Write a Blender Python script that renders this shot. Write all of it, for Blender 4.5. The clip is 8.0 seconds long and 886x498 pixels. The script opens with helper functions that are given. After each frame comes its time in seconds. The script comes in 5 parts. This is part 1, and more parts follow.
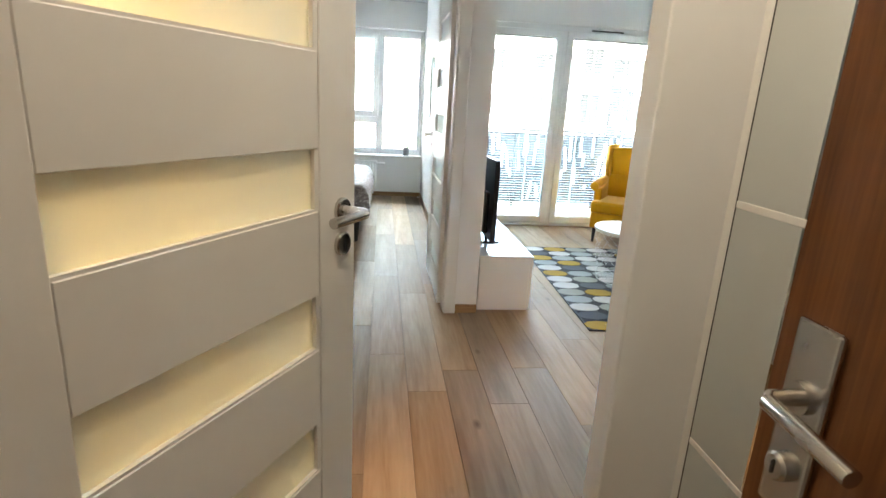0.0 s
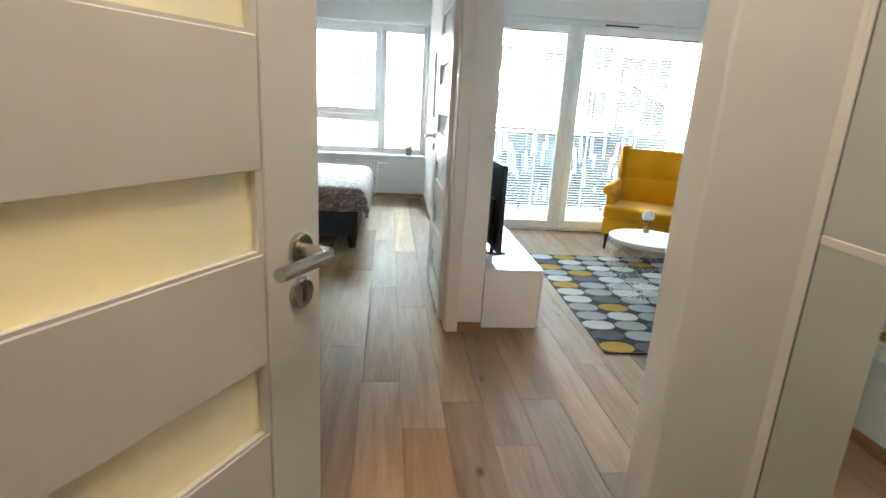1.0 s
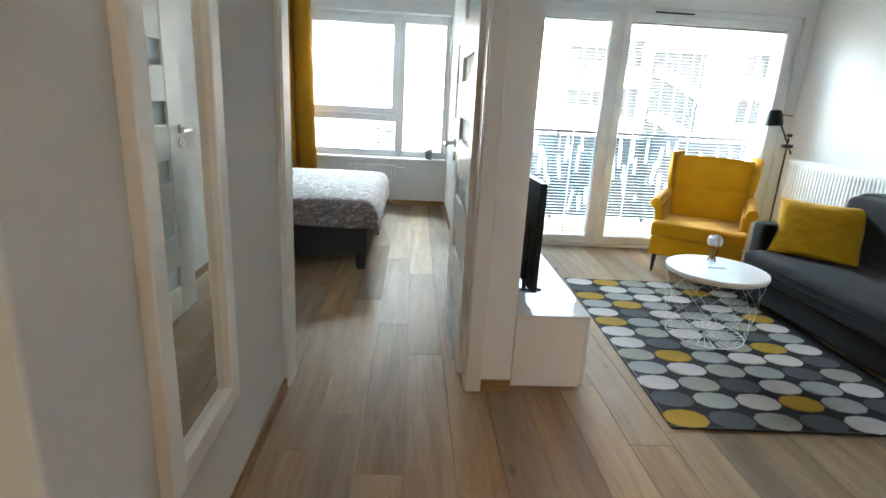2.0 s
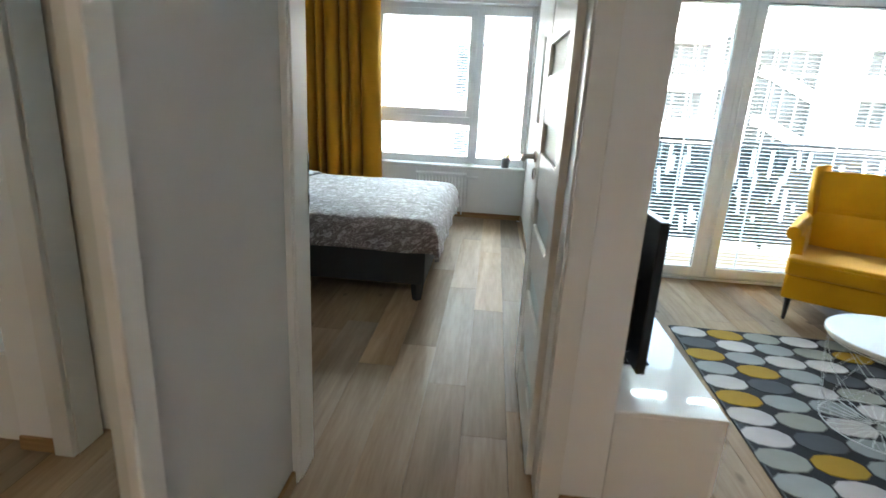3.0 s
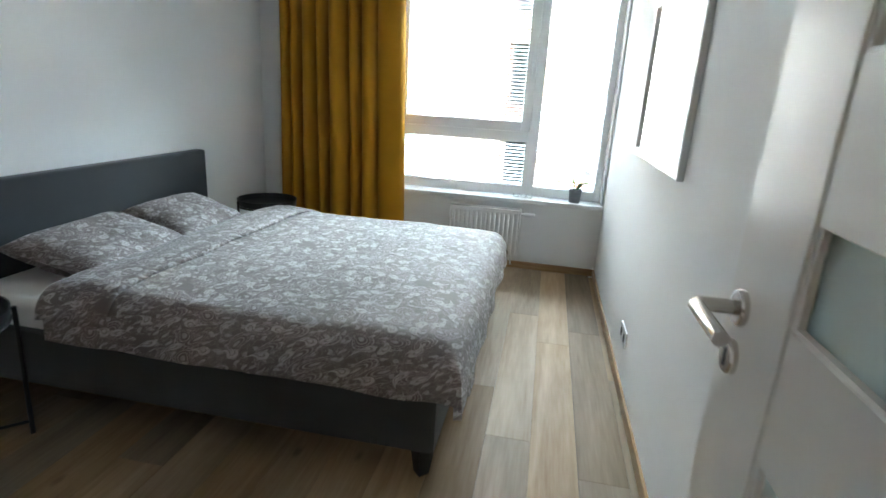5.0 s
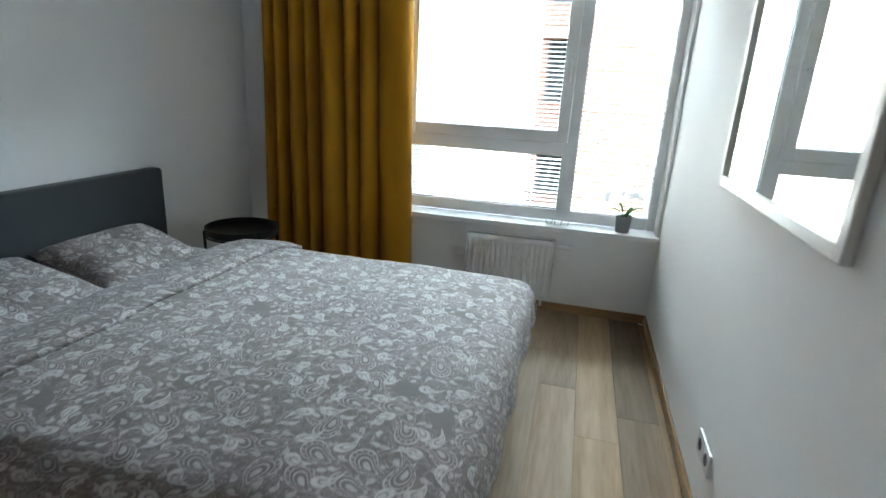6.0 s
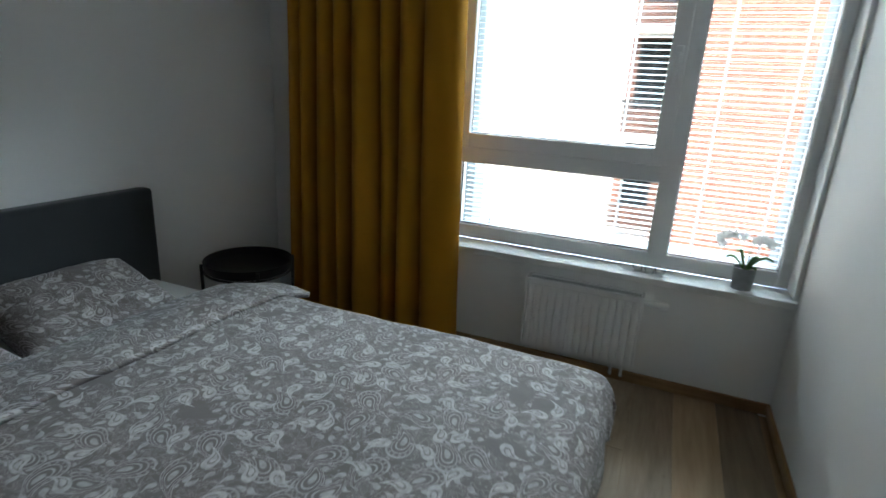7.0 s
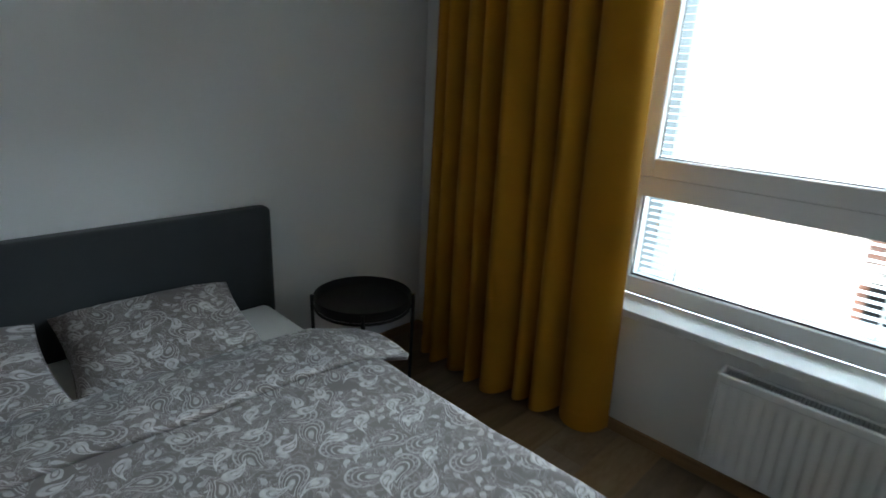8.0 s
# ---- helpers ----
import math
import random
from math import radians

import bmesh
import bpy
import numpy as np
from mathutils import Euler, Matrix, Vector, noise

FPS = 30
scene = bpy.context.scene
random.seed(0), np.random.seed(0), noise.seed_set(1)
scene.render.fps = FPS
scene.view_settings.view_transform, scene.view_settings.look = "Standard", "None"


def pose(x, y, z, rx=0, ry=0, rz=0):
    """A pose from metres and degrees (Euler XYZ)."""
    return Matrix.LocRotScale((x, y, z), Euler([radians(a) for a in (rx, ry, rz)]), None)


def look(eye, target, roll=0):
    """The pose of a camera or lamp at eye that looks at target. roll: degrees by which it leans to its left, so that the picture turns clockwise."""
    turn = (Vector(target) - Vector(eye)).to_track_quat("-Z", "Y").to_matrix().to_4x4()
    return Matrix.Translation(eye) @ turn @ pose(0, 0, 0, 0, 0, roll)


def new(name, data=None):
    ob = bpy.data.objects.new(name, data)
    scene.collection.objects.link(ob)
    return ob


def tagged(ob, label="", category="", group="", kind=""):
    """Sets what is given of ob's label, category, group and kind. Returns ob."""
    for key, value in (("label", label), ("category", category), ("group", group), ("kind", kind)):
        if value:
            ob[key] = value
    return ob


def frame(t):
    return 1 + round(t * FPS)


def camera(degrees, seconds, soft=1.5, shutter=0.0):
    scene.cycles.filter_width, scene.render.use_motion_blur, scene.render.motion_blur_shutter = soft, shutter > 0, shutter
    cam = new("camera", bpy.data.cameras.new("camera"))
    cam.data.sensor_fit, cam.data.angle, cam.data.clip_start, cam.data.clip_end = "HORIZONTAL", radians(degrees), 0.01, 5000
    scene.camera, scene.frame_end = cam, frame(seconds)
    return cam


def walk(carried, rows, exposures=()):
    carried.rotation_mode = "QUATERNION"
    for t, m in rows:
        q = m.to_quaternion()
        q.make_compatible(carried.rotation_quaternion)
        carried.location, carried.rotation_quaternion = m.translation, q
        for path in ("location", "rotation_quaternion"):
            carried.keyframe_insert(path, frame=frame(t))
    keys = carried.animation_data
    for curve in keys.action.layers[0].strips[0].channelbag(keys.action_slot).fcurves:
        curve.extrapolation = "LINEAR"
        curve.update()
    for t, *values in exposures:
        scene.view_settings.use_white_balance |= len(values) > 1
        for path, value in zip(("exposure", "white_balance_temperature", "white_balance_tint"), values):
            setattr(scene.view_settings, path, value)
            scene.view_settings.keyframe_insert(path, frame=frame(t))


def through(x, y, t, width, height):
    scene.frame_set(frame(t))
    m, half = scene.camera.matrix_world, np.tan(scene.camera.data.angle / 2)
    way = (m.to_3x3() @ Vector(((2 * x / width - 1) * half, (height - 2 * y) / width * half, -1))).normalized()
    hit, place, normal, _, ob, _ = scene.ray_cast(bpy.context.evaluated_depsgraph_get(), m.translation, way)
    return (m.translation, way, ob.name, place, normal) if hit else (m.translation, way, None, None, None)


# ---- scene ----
# ---- camera ----
cam = camera(79.4, 8.0, shutter=0.3)
PATH = [
    (0, (-0.039, 0.289, 1.268), (0.196, 2.204, 0.741), 3.1),
    (0.5, (-0.02, 0.401, 1.273), (0.236, 2.313, 0.742), 3.4),
    (1, (0.014, 0.581, 1.279), (0.229, 2.496, 0.741), 3.3),
    (1.2, (0.029, 0.702, 1.291), (0.231, 2.616, 0.749), 3.4),
    (2.3, (0.099, 1.402, 1.297), (0.182, 3.322, 0.742), 3.2),
    (2.5, (0.109, 1.519, 1.291), (0.148, 3.44, 0.738), 3.3),
    (3, (0.136, 1.922, 1.287), (-0.019, 3.835, 0.725), 3.1),
    (3.5, (0.125, 2.344, 1.291), (-0.125, 4.245, 0.724), 3.3),
    (4, (0.105, 2.756, 1.294), (-0.183, 4.653, 0.728), 2.9),
    (4.5, (0.066, 3.141, 1.295), (-0.246, 5.035, 0.733), 3.3),
    (6, (-0.016, 4.335, 1.34), (-0.47, 6.194, 0.759), 3.2),
    (6.5, (-0.065, 4.716, 1.347), (-0.623, 6.547, 0.767), 3.3),
    (7, (-0.097, 5.08, 1.344), (-0.823, 6.85, 0.76), 3.2),
    (7.5, (-0.138, 5.408, 1.337), (-1.161, 7.023, 0.749), 3.0),
    (8, (-0.201, 5.725, 1.384), (-1.536, 7.079, 0.764), 2.7),
]
EXPOSURES = [(0, 5.5), (1, 5.35), (2.5, 5.0), (3.5, 4.9), (4.5, 4.95), (6, 4.32), (7, 3.4), (7.5, 3.1), (8, 3.4)]
walk(cam, [(t, look(eye, target, roll)) for t, eye, target, roll in PATH], EXPOSURES)

# ---- world, sun and lamps ----
world = bpy.data.worlds.new("sky")
world.use_nodes = True
scene.world = world
wn = world.node_tree
sky = wn.nodes.new("ShaderNodeTexSky")
sky.sky_type, sky.sun_disc = "NISHITA", False
sky.sun_elevation, sky.sun_rotation = radians(48), radians(165)
sky.air_density, sky.dust_density = 1.0, 3.0
wn.nodes["Background"].inputs[1].default_value = 0.15
wn.links.new(sky.outputs[0], wn.nodes["Background"].inputs[0])
sun = new("sun", bpy.data.lights.new("sun", "SUN"))
sun.data.energy, sun.data.angle, sun.data.color = 0.5, radians(12), (1.0, 0.96, 0.9)
sun.matrix_world = look((-2, -8, 9), (0, 0, 0))


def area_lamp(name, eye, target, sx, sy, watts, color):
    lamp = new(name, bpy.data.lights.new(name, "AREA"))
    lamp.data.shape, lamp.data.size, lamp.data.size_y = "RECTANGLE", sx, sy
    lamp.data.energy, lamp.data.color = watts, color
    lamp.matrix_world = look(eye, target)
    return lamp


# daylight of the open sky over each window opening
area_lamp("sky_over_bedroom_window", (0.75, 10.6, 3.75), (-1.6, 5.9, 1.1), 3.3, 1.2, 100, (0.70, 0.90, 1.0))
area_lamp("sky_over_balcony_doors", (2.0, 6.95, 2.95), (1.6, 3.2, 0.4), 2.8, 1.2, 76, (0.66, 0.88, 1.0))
# warm ceiling lights of the bathroom and of the hall
bath = area_lamp("bathroom_light", (-0.90, 0.72, 1.95), (-0.36, 0.95, 1.1), 0.5, 0.5, 0.40, (1.0, 0.56, 0.21))
bath.data.spread = radians(110)
area_lamp("hall_light", (0.14, 0.95, 2.44), (0.14, 0.95, 0), 0.25, 0.25, 0.30, (1.0, 0.83, 0.62))
# ---- materials ----
def surface(name, color, rough=0.5, metal=0.0, var=0.08, scale=6.0, bump=0.1, bscale=120.0, dist=0.002, tint=None, spec=0.5, random_tone=0.0):
    m = bpy.data.materials.new(name)
    m.use_nodes = True
    n, l = m.node_tree.nodes, m.node_tree.links
    b = n["Principled BSDF"]
    b.inputs["Roughness"].default_value, b.inputs["Metallic"].default_value = rough, metal
    b.inputs["Specular IOR Level"].default_value = spec
    tc = n.new("ShaderNodeTexCoord")
    big = n.new("ShaderNodeTexNoise")
    big.inputs["Scale"].default_value, big.inputs["Detail"].default_value = scale, 6
    l.new(tc.outputs["Object"], big.inputs["Vector"])
    ramp = n.new("ShaderNodeValToRGB")
    dark = tint or tuple(c * (1 - 2 * var) for c in color)
    ramp.color_ramp.elements[0].position, ramp.color_ramp.elements[1].position = 0.3, 0.7
    ramp.color_ramp.elements[0].color, ramp.color_ramp.elements[1].color = (*dark, 1), (*color, 1)
    l.new(big.outputs["Fac"], ramp.inputs["Fac"])
    out = ramp.outputs["Color"]
    if random_tone:
        info, hsv, mul = n.new("ShaderNodeObjectInfo"), n.new("ShaderNodeHueSaturation"), n.new("ShaderNodeMapRange")
        mul.inputs["To Min"].default_value, mul.inputs["To Max"].default_value = 1 - random_tone, 1 + random_tone
        l.new(info.outputs["Random"], mul.inputs["Value"])
        l.new(mul.outputs["Result"], hsv.inputs["Value"])
        l.new(out, hsv.inputs["Color"])
        out = hsv.outputs["Color"]
    l.new(out, b.inputs["Base Color"])
    fine, bp = n.new("ShaderNodeTexNoise"), n.new("ShaderNodeBump")
    fine.inputs["Scale"].default_value, fine.inputs["Detail"].default_value = bscale, 4
    bp.inputs["Strength"].default_value, bp.inputs["Distance"].default_value = bump, dist
    l.new(tc.outputs["Object"], fine.inputs["Vector"])
    l.new(fine.outputs["Fac"], bp.inputs["Height"])
    l.new(bp.outputs["Normal"], b.inputs["Normal"])
    rr = n.new("ShaderNodeMapRange")
    spread = min(0.06, rough * 0.4)
    rr.inputs["To Min"].default_value, rr.inputs["To Max"].default_value = rough - spread, min(rough + spread, 1)
    l.new(big.outputs["Fac"], rr.inputs["Value"])
    l.new(rr.outputs["Result"], b.inputs["Roughness"])
    return m


def glass(name, rough=0.0, color=(1, 1, 1), frost=0.0, clear=1.0):
    m = bpy.data.materials.new(name)
    m.use_nodes = True
    n, l = m.node_tree.nodes, m.node_tree.links
    b = n["Principled BSDF"]
    b.inputs["Transmission Weight"].default_value = clear
    b.inputs["Roughness"].default_value, b.inputs["IOR"].default_value = rough, 1.45
    b.inputs["Base Color"].default_value = (*color, 1)
    if frost:
        tr, mix = n.new("ShaderNodeBsdfTranslucent"), n.new("ShaderNodeMixShader")
        tr.inputs["Color"].default_value = (*color, 1)
        mix.inputs["Fac"].default_value = frost
        l.new(b.outputs[0], mix.inputs[1])
        l.new(tr.outputs[0], mix.inputs[2])
        l.new(mix.outputs[0], n["Material Output"].inputs["Surface"])
    return m


def pane_glass():
    """Thin clear pane: mostly see-through with a Fresnel gloss."""
    m = bpy.data.materials.new("clear_pane")
    m.use_nodes = True
    n, l = m.node_tree.nodes, m.node_tree.links
    n.remove(n["Principled BSDF"])
    see, gl, fr, mix = (n.new("ShaderNode" + k) for k in ("BsdfTransparent", "BsdfGlossy", "Fresnel", "MixShader"))
    see.inputs["Color"].default_value = (0.93, 0.96, 0.95, 1)
    gl.inputs["Roughness"].default_value = 0.01
    fr.inputs["IOR"].default_value = 1.4
    for a, b in ((fr.outputs[0], mix.inputs[0]), (see.outputs[0], mix.inputs[1]), (gl.outputs[0], mix.inputs[2]), (mix.outputs[0], n["Material Output"].inputs["Surface"])):
        l.new(a, b)
    return m


def wood(name, dark, light, rough=0.4, stretch=(14.0, 1.2, 14.0), random_tone=0.0, grey=None, knots=True, bump=0.12, spec=0.30):
    m = bpy.data.materials.new(name)
    m.use_nodes = True
    n, l = m.node_tree.nodes, m.node_tree.links
    b = n["Principled BSDF"]
    tc, info = n.new("ShaderNodeTexCoord"), n.new("ShaderNodeObjectInfo")
    shift, add = n.new("ShaderNodeVectorMath"), n.new("ShaderNodeVectorMath")
    shift.operation, shift.inputs[1].default_value = "MULTIPLY", (37.0, 61.0, 23.0)
    add.operation = "ADD"
    l.new(info.outputs["Random"], shift.inputs[0])
    l.new(tc.outputs["Object"], add.inputs[0])
    l.new(shift.outputs[0], add.inputs[1])
    mp = n.new("ShaderNodeMapping")
    mp.inputs["Scale"].default_value = stretch
    l.new(add.outputs[0], mp.inputs["Vector"])
    grain, fine = n.new("ShaderNodeTexNoise"), n.new("ShaderNodeTexNoise")
    grain.inputs["Scale"].default_value, grain.inputs["Detail"].default_value, grain.inputs["Distortion"].default_value = 1.0, 8, 0.8
    fine.inputs["Scale"].default_value, fine.inputs["Detail"].default_value = 6.0, 6
    l.new(mp.outputs[0], grain.inputs["Vector"])
    l.new(mp.outputs[0], fine.inputs["Vector"])
    ramp = n.new("ShaderNodeValToRGB")
    ramp.color_ramp.elements[0].position, ramp.color_ramp.elements[1].position = 0.32, 0.68
    ramp.color_ramp.elements[0].color, ramp.color_ramp.elements[1].color = (*dark, 1), (*light, 1)
    mixf = n.new("ShaderNodeMath")
    mixf.operation, mixf.inputs[1].default_value = "MULTIPLY_ADD", 0.35
    half = n.new("ShaderNodeMath")
    half.operation, half.inputs[1].default_value = "MULTIPLY", 0.65
    l.new(grain.outputs["Fac"], half.inputs[0])
    l.new(fine.outputs["Fac"], mixf.inputs[0])
    l.new(half.outputs[0], mixf.inputs[2])
    l.new(mixf.outputs[0], ramp.inputs["Fac"])
    out = ramp.outputs["Color"]
    if grey:
        greyramp, gmix = n.new("ShaderNodeValToRGB"), n.new("ShaderNodeMix")
        greyramp.color_ramp.elements[0].color = (*(c * 0.62 for c in grey), 1)
        greyramp.color_ramp.elements[1].color = (*grey, 1)
        greyramp.color_ramp.elements[0].position, greyramp.color_ramp.elements[1].position = 0.32, 0.68
        l.new(mixf.outputs[0], greyramp.inputs["Fac"])
        gmix.data_type = "RGBA"
        tone = n.new("ShaderNodeMath")
        tone.operation, tone.inputs[1].default_value = "MULTIPLY", 0.72
        l.new(info.outputs["Random"], tone.inputs[0])
        l.new(tone.outputs[0], gmix.inputs["Factor"])
        l.new(out, gmix.inputs["A"])
        l.new(greyramp.outputs["Color"], gmix.inputs["B"])
        out = gmix.outputs["Result"]
    if knots:
        vor, kr, km = n.new("ShaderNodeTexVoronoi"), n.new("ShaderNodeMapRange"), n.new("ShaderNodeMix")
        kmap = n.new("ShaderNodeMapping")
        kmap.inputs["Scale"].default_value = (5.0, 2.2, 5.0)
        l.new(add.outputs[0], kmap.inputs["Vector"])
        l.new(kmap.outputs[0], vor.inputs["Vector"])
        vor.inputs["Scale"].default_value = 1.0
        kr.inputs["From Min"].default_value, kr.inputs["From Max"].default_value = 0.03, 0.1
        kr.inputs["To Min"].default_value, kr.inputs["To Max"].default_value = 0.75, 0.0
        l.new(vor.outputs["Distance"], kr.inputs["Value"])
        km.data_type = "RGBA"
        km.inputs["B"].default_value = (*(c * 0.3 for c in dark), 1)
        l.new(kr.outputs["Result"], km.inputs["Factor"])
        l.new(out, km.inputs["A"])
        out = km.outputs["Result"]
    if random_tone:
        hsv, mul, frac, mm = n.new("ShaderNodeHueSaturation"), n.new("ShaderNodeMapRange"), n.new("ShaderNodeMath"), n.new("ShaderNodeMath")
        mm.operation, mm.inputs[1].default_value = "MULTIPLY", 7.31
        frac.operation = "FRACT"
        l.new(info.outputs["Random"], mm.inputs[0])
        l.new(mm.outputs[0], frac.inputs[0])
        mul.inputs["To Min"].default_value, mul.inputs["To Max"].default_value = 1 - random_tone, 1 + random_tone
        l.new(frac.outputs[0], mul.inputs["Value"])
        l.new(mul.outputs["Result"], hsv.inputs["Value"])
        l.new(out, hsv.inputs["Color"])
        out = hsv.outputs["Color"]
    l.new(out, b.inputs["Base Color"])
    b.inputs["Roughness"].default_value, b.inputs["Specular IOR Level"].default_value = rough, spec
    bp = n.new("ShaderNodeBump")
    bp.inputs["Strength"].default_value, bp.inputs["Distance"].default_value = bump, 0.001
    l.new(fine.outputs["Fac"], bp.inputs["Height"])
    l.new(bp.outputs["Normal"], b.inputs["Normal"])
    return m


def paisley():
    """Grey cotton printed with pale comma motifs, outlined drops and fine scrolls."""
    m = bpy.data.materials.new("paisley_cotton")
    m.use_nodes = True
    n, l = m.node_tree.nodes, m.node_tree.links
    b = n["Principled BSDF"]
    b.inputs["Roughness"].default_value = 0.75
    b.inputs["Sheen Weight"].default_value = 0.12

    def feed(value, socket):
        if isinstance(value, (int, float)):
            socket.default_value = value
        else:
            l.new(value, socket)

    def op(kind, a, c=0.0, e=None):
        q = n.new("ShaderNodeMath")
        q.operation = kind
        feed(a, q.inputs[0])
        feed(c, q.inputs[1])
        if e is not None:
            feed(e, q.inputs[2])
        return q.outputs[0]

    def fade(value, lo, hi):
        r = n.new("ShaderNodeMapRange")
        r.inputs["From Min"].default_value, r.inputs["From Max"].default_value = lo, hi
        l.new(value, r.inputs["Value"])
        return r.outputs["Result"]

    def line(value, centre, half):
        return fade(op("ABSOLUTE", op("SUBTRACT", value, centre)), half, half * 0.45)

    # the print runs on over the hanging sides of the cloth
    tc, split, plane = n.new("ShaderNodeTexCoord"), n.new("ShaderNodeSeparateXYZ"), n.new("ShaderNodeCombineXYZ")
    l.new(tc.outputs["Object"], split.inputs[0])
    l.new(op("SUBTRACT", split.outputs[0], split.outputs[2]), plane.inputs[0])
    l.new(op("ADD", split.outputs[1], split.outputs[2]), plane.inputs[1])
    flat = plane.outputs[0]

    def drops(scale, size, bend, offset):
        """Scattered comma shapes; gives their inner distance, their own angle and two random values."""
        move = n.new("ShaderNodeVectorMath")
        move.operation, move.inputs[1].default_value = "ADD", (offset, offset * 0.7, 0)
        l.new(flat, move.inputs[0])
        cell = n.new("ShaderNodeTexVoronoi")
        cell.voronoi_dimensions = "2D"
        cell.inputs["Scale"].default_value, cell.inputs["Randomness"].default_value = scale, 0.62
        l.new(move.outputs[0], cell.inputs["Vector"])
        sub, turn, tone, loc = n.new("ShaderNodeVectorMath"), n.new("ShaderNodeVectorRotate"), n.new("ShaderNodeSeparateColor"), n.new("ShaderNodeSeparateXYZ")
        sub.operation = "SUBTRACT"
        l.new(move.outputs[0], sub.inputs[0])
        l.new(cell.outputs["Position"], sub.inputs[1])
        l.new(cell.outputs["Color"], tone.inputs[0])
        turn.rotation_type = "Z_AXIS"
        l.new(sub.outputs[0], turn.inputs["Vector"])
        l.new(op("MULTIPLY", tone.outputs[0], 6.283), turn.inputs["Angle"])
        l.new(turn.outputs[0], loc.inputs[0])
        u, v = op("DIVIDE", loc.outputs[0], size), op("DIVIDE", loc.outputs[1], size)
        tail = op("MAXIMUM", v, 0.0)
        u = op("ADD", u, op("MULTIPLY", op("MULTIPLY", tail, tail), bend))
        half = op("MAXIMUM", op("MULTIPLY_ADD", v, -0.30, 0.44), 0.10)
        w = op("DIVIDE", u, half)
        d = op("SQRT", op("ADD", op("MULTIPLY", w, w), op("MULTIPLY", v, v)))
        return d, op("ARCTAN2", w, v), tone.outputs[1], tone.outputs[2]

    big, ang, kind, _ = drops(8.8, 0.062, 0.9, 0.0)
    rings = op("MAXIMUM", line(big, 0.95, 0.07), op("MAXIMUM", op("MULTIPLY", line(big, 0.72, 0.05), 0.8), line(big, 0.50, 0.06)))
    beads = op("MULTIPLY", line(big, 0.84, 0.07), fade(op("SINE", op("MULTIPLY", ang, 16.0)), 0.1, 0.5))
    core = fade(big, 0.30, 0.22)
    outlined = op("MULTIPLY", op("MAXIMUM", rings, op("MAXIMUM", op("MULTIPLY", beads, 0.7), core)), 0.72)
    hooked, _, pick, _ = drops(9.8, 0.044, 1.5, 0.31)
    solid_drop = op("MULTIPLY", op("MULTIPLY", fade(hooked, 0.80, 0.72), fade(pick, 0.12, 0.14)), op("SUBTRACT", 1.0, op("MULTIPLY", line(hooked, 0.36, 0.10), 0.8)))
    small, _, few, _ = drops(25.0, 0.018, 1.0, 0.11)
    sprig = op("MULTIPLY", op("MULTIPLY", fade(small, 0.90, 0.78), fade(few, 0.10, 0.12)), 0.72)
    scroll = n.new("ShaderNodeTexNoise")
    scroll.inputs["Scale"].default_value, scroll.inputs["Detail"].default_value, scroll.inputs["Distortion"].default_value = 19.0, 1.2, 2.2
    l.new(flat, scroll.inputs["Vector"])
    lines = op("MAXIMUM", line(scroll.outputs["Fac"], 0.47, 0.016), op("MAXIMUM", line(scroll.outputs["Fac"], 0.54, 0.016), line(scroll.outputs["Fac"], 0.61, 0.018)))
    outside = fade(big, 1.0, 1.1)
    mask = op("MAXIMUM", op("MULTIPLY", outlined, fade(kind, 0.06, 0.08)), op("MULTIPLY", op("MAXIMUM", op("MULTIPLY", lines, 0.48), sprig), outside))
    mask = op("MAXIMUM", mask, op("MULTIPLY", solid_drop, 0.92))
    worn = n.new("ShaderNodeTexNoise")
    worn.inputs["Scale"].default_value, worn.inputs["Detail"].default_value = 60.0, 3
    l.new(flat, worn.inputs["Vector"])
    mask = op("MULTIPLY", mask, fade(worn.outputs["Fac"], 0.0, 0.6))
    mix = n.new("ShaderNodeMix")
    mix.data_type = "RGBA"
    mix.inputs["A"].default_value, mix.inputs["B"].default_value = (0.146, 0.119, 0.112, 1), (0.53, 0.487, 0.473, 1)
    l.new(mask, mix.inputs["Factor"])
    l.new(mix.outputs["Result"], b.inputs["Base Color"])
    weave, fold, bp, bq = n.new("ShaderNodeTexNoise"), n.new("ShaderNodeTexNoise"), n.new("ShaderNodeBump"), n.new("ShaderNodeBump")
    weave.inputs["Scale"].default_value = 700.0
    fold.inputs["Scale"].default_value, fold.inputs["Detail"].default_value, fold.inputs["Distortion"].default_value = 9.0, 4, 0.6
    bp.inputs["Strength"].default_value, bp.inputs["Distance"].default_value = 0.25, 0.02
    bq.inputs["Strength"].default_value, bq.inputs["Distance"].default_value = 0.15, 0.001
    for src, tgt in ((tc.outputs["Object"], weave.inputs["Vector"]), (tc.outputs["Object"], fold.inputs["Vector"]), (fold.outputs["Fac"], bp.inputs["Height"]), (weave.outputs["Fac"], bq.inputs["Height"]), (bp.outputs["Normal"], bq.inputs["Normal"]), (bq.outputs["Normal"], b.inputs["Normal"])):
        l.new(src, tgt)
    return m


def fabric(name, color, rough=0.9, bscale=500.0, bump=0.35, var=0.1, scale=4.0, sheen=0.2):
    m = surface(name, color, rough, 0, var, scale, bump, bscale, 0.001, spec=0.2)
    m.node_tree.nodes["Principled BSDF"].inputs["Sheen Weight"].default_value = sheen
    return m


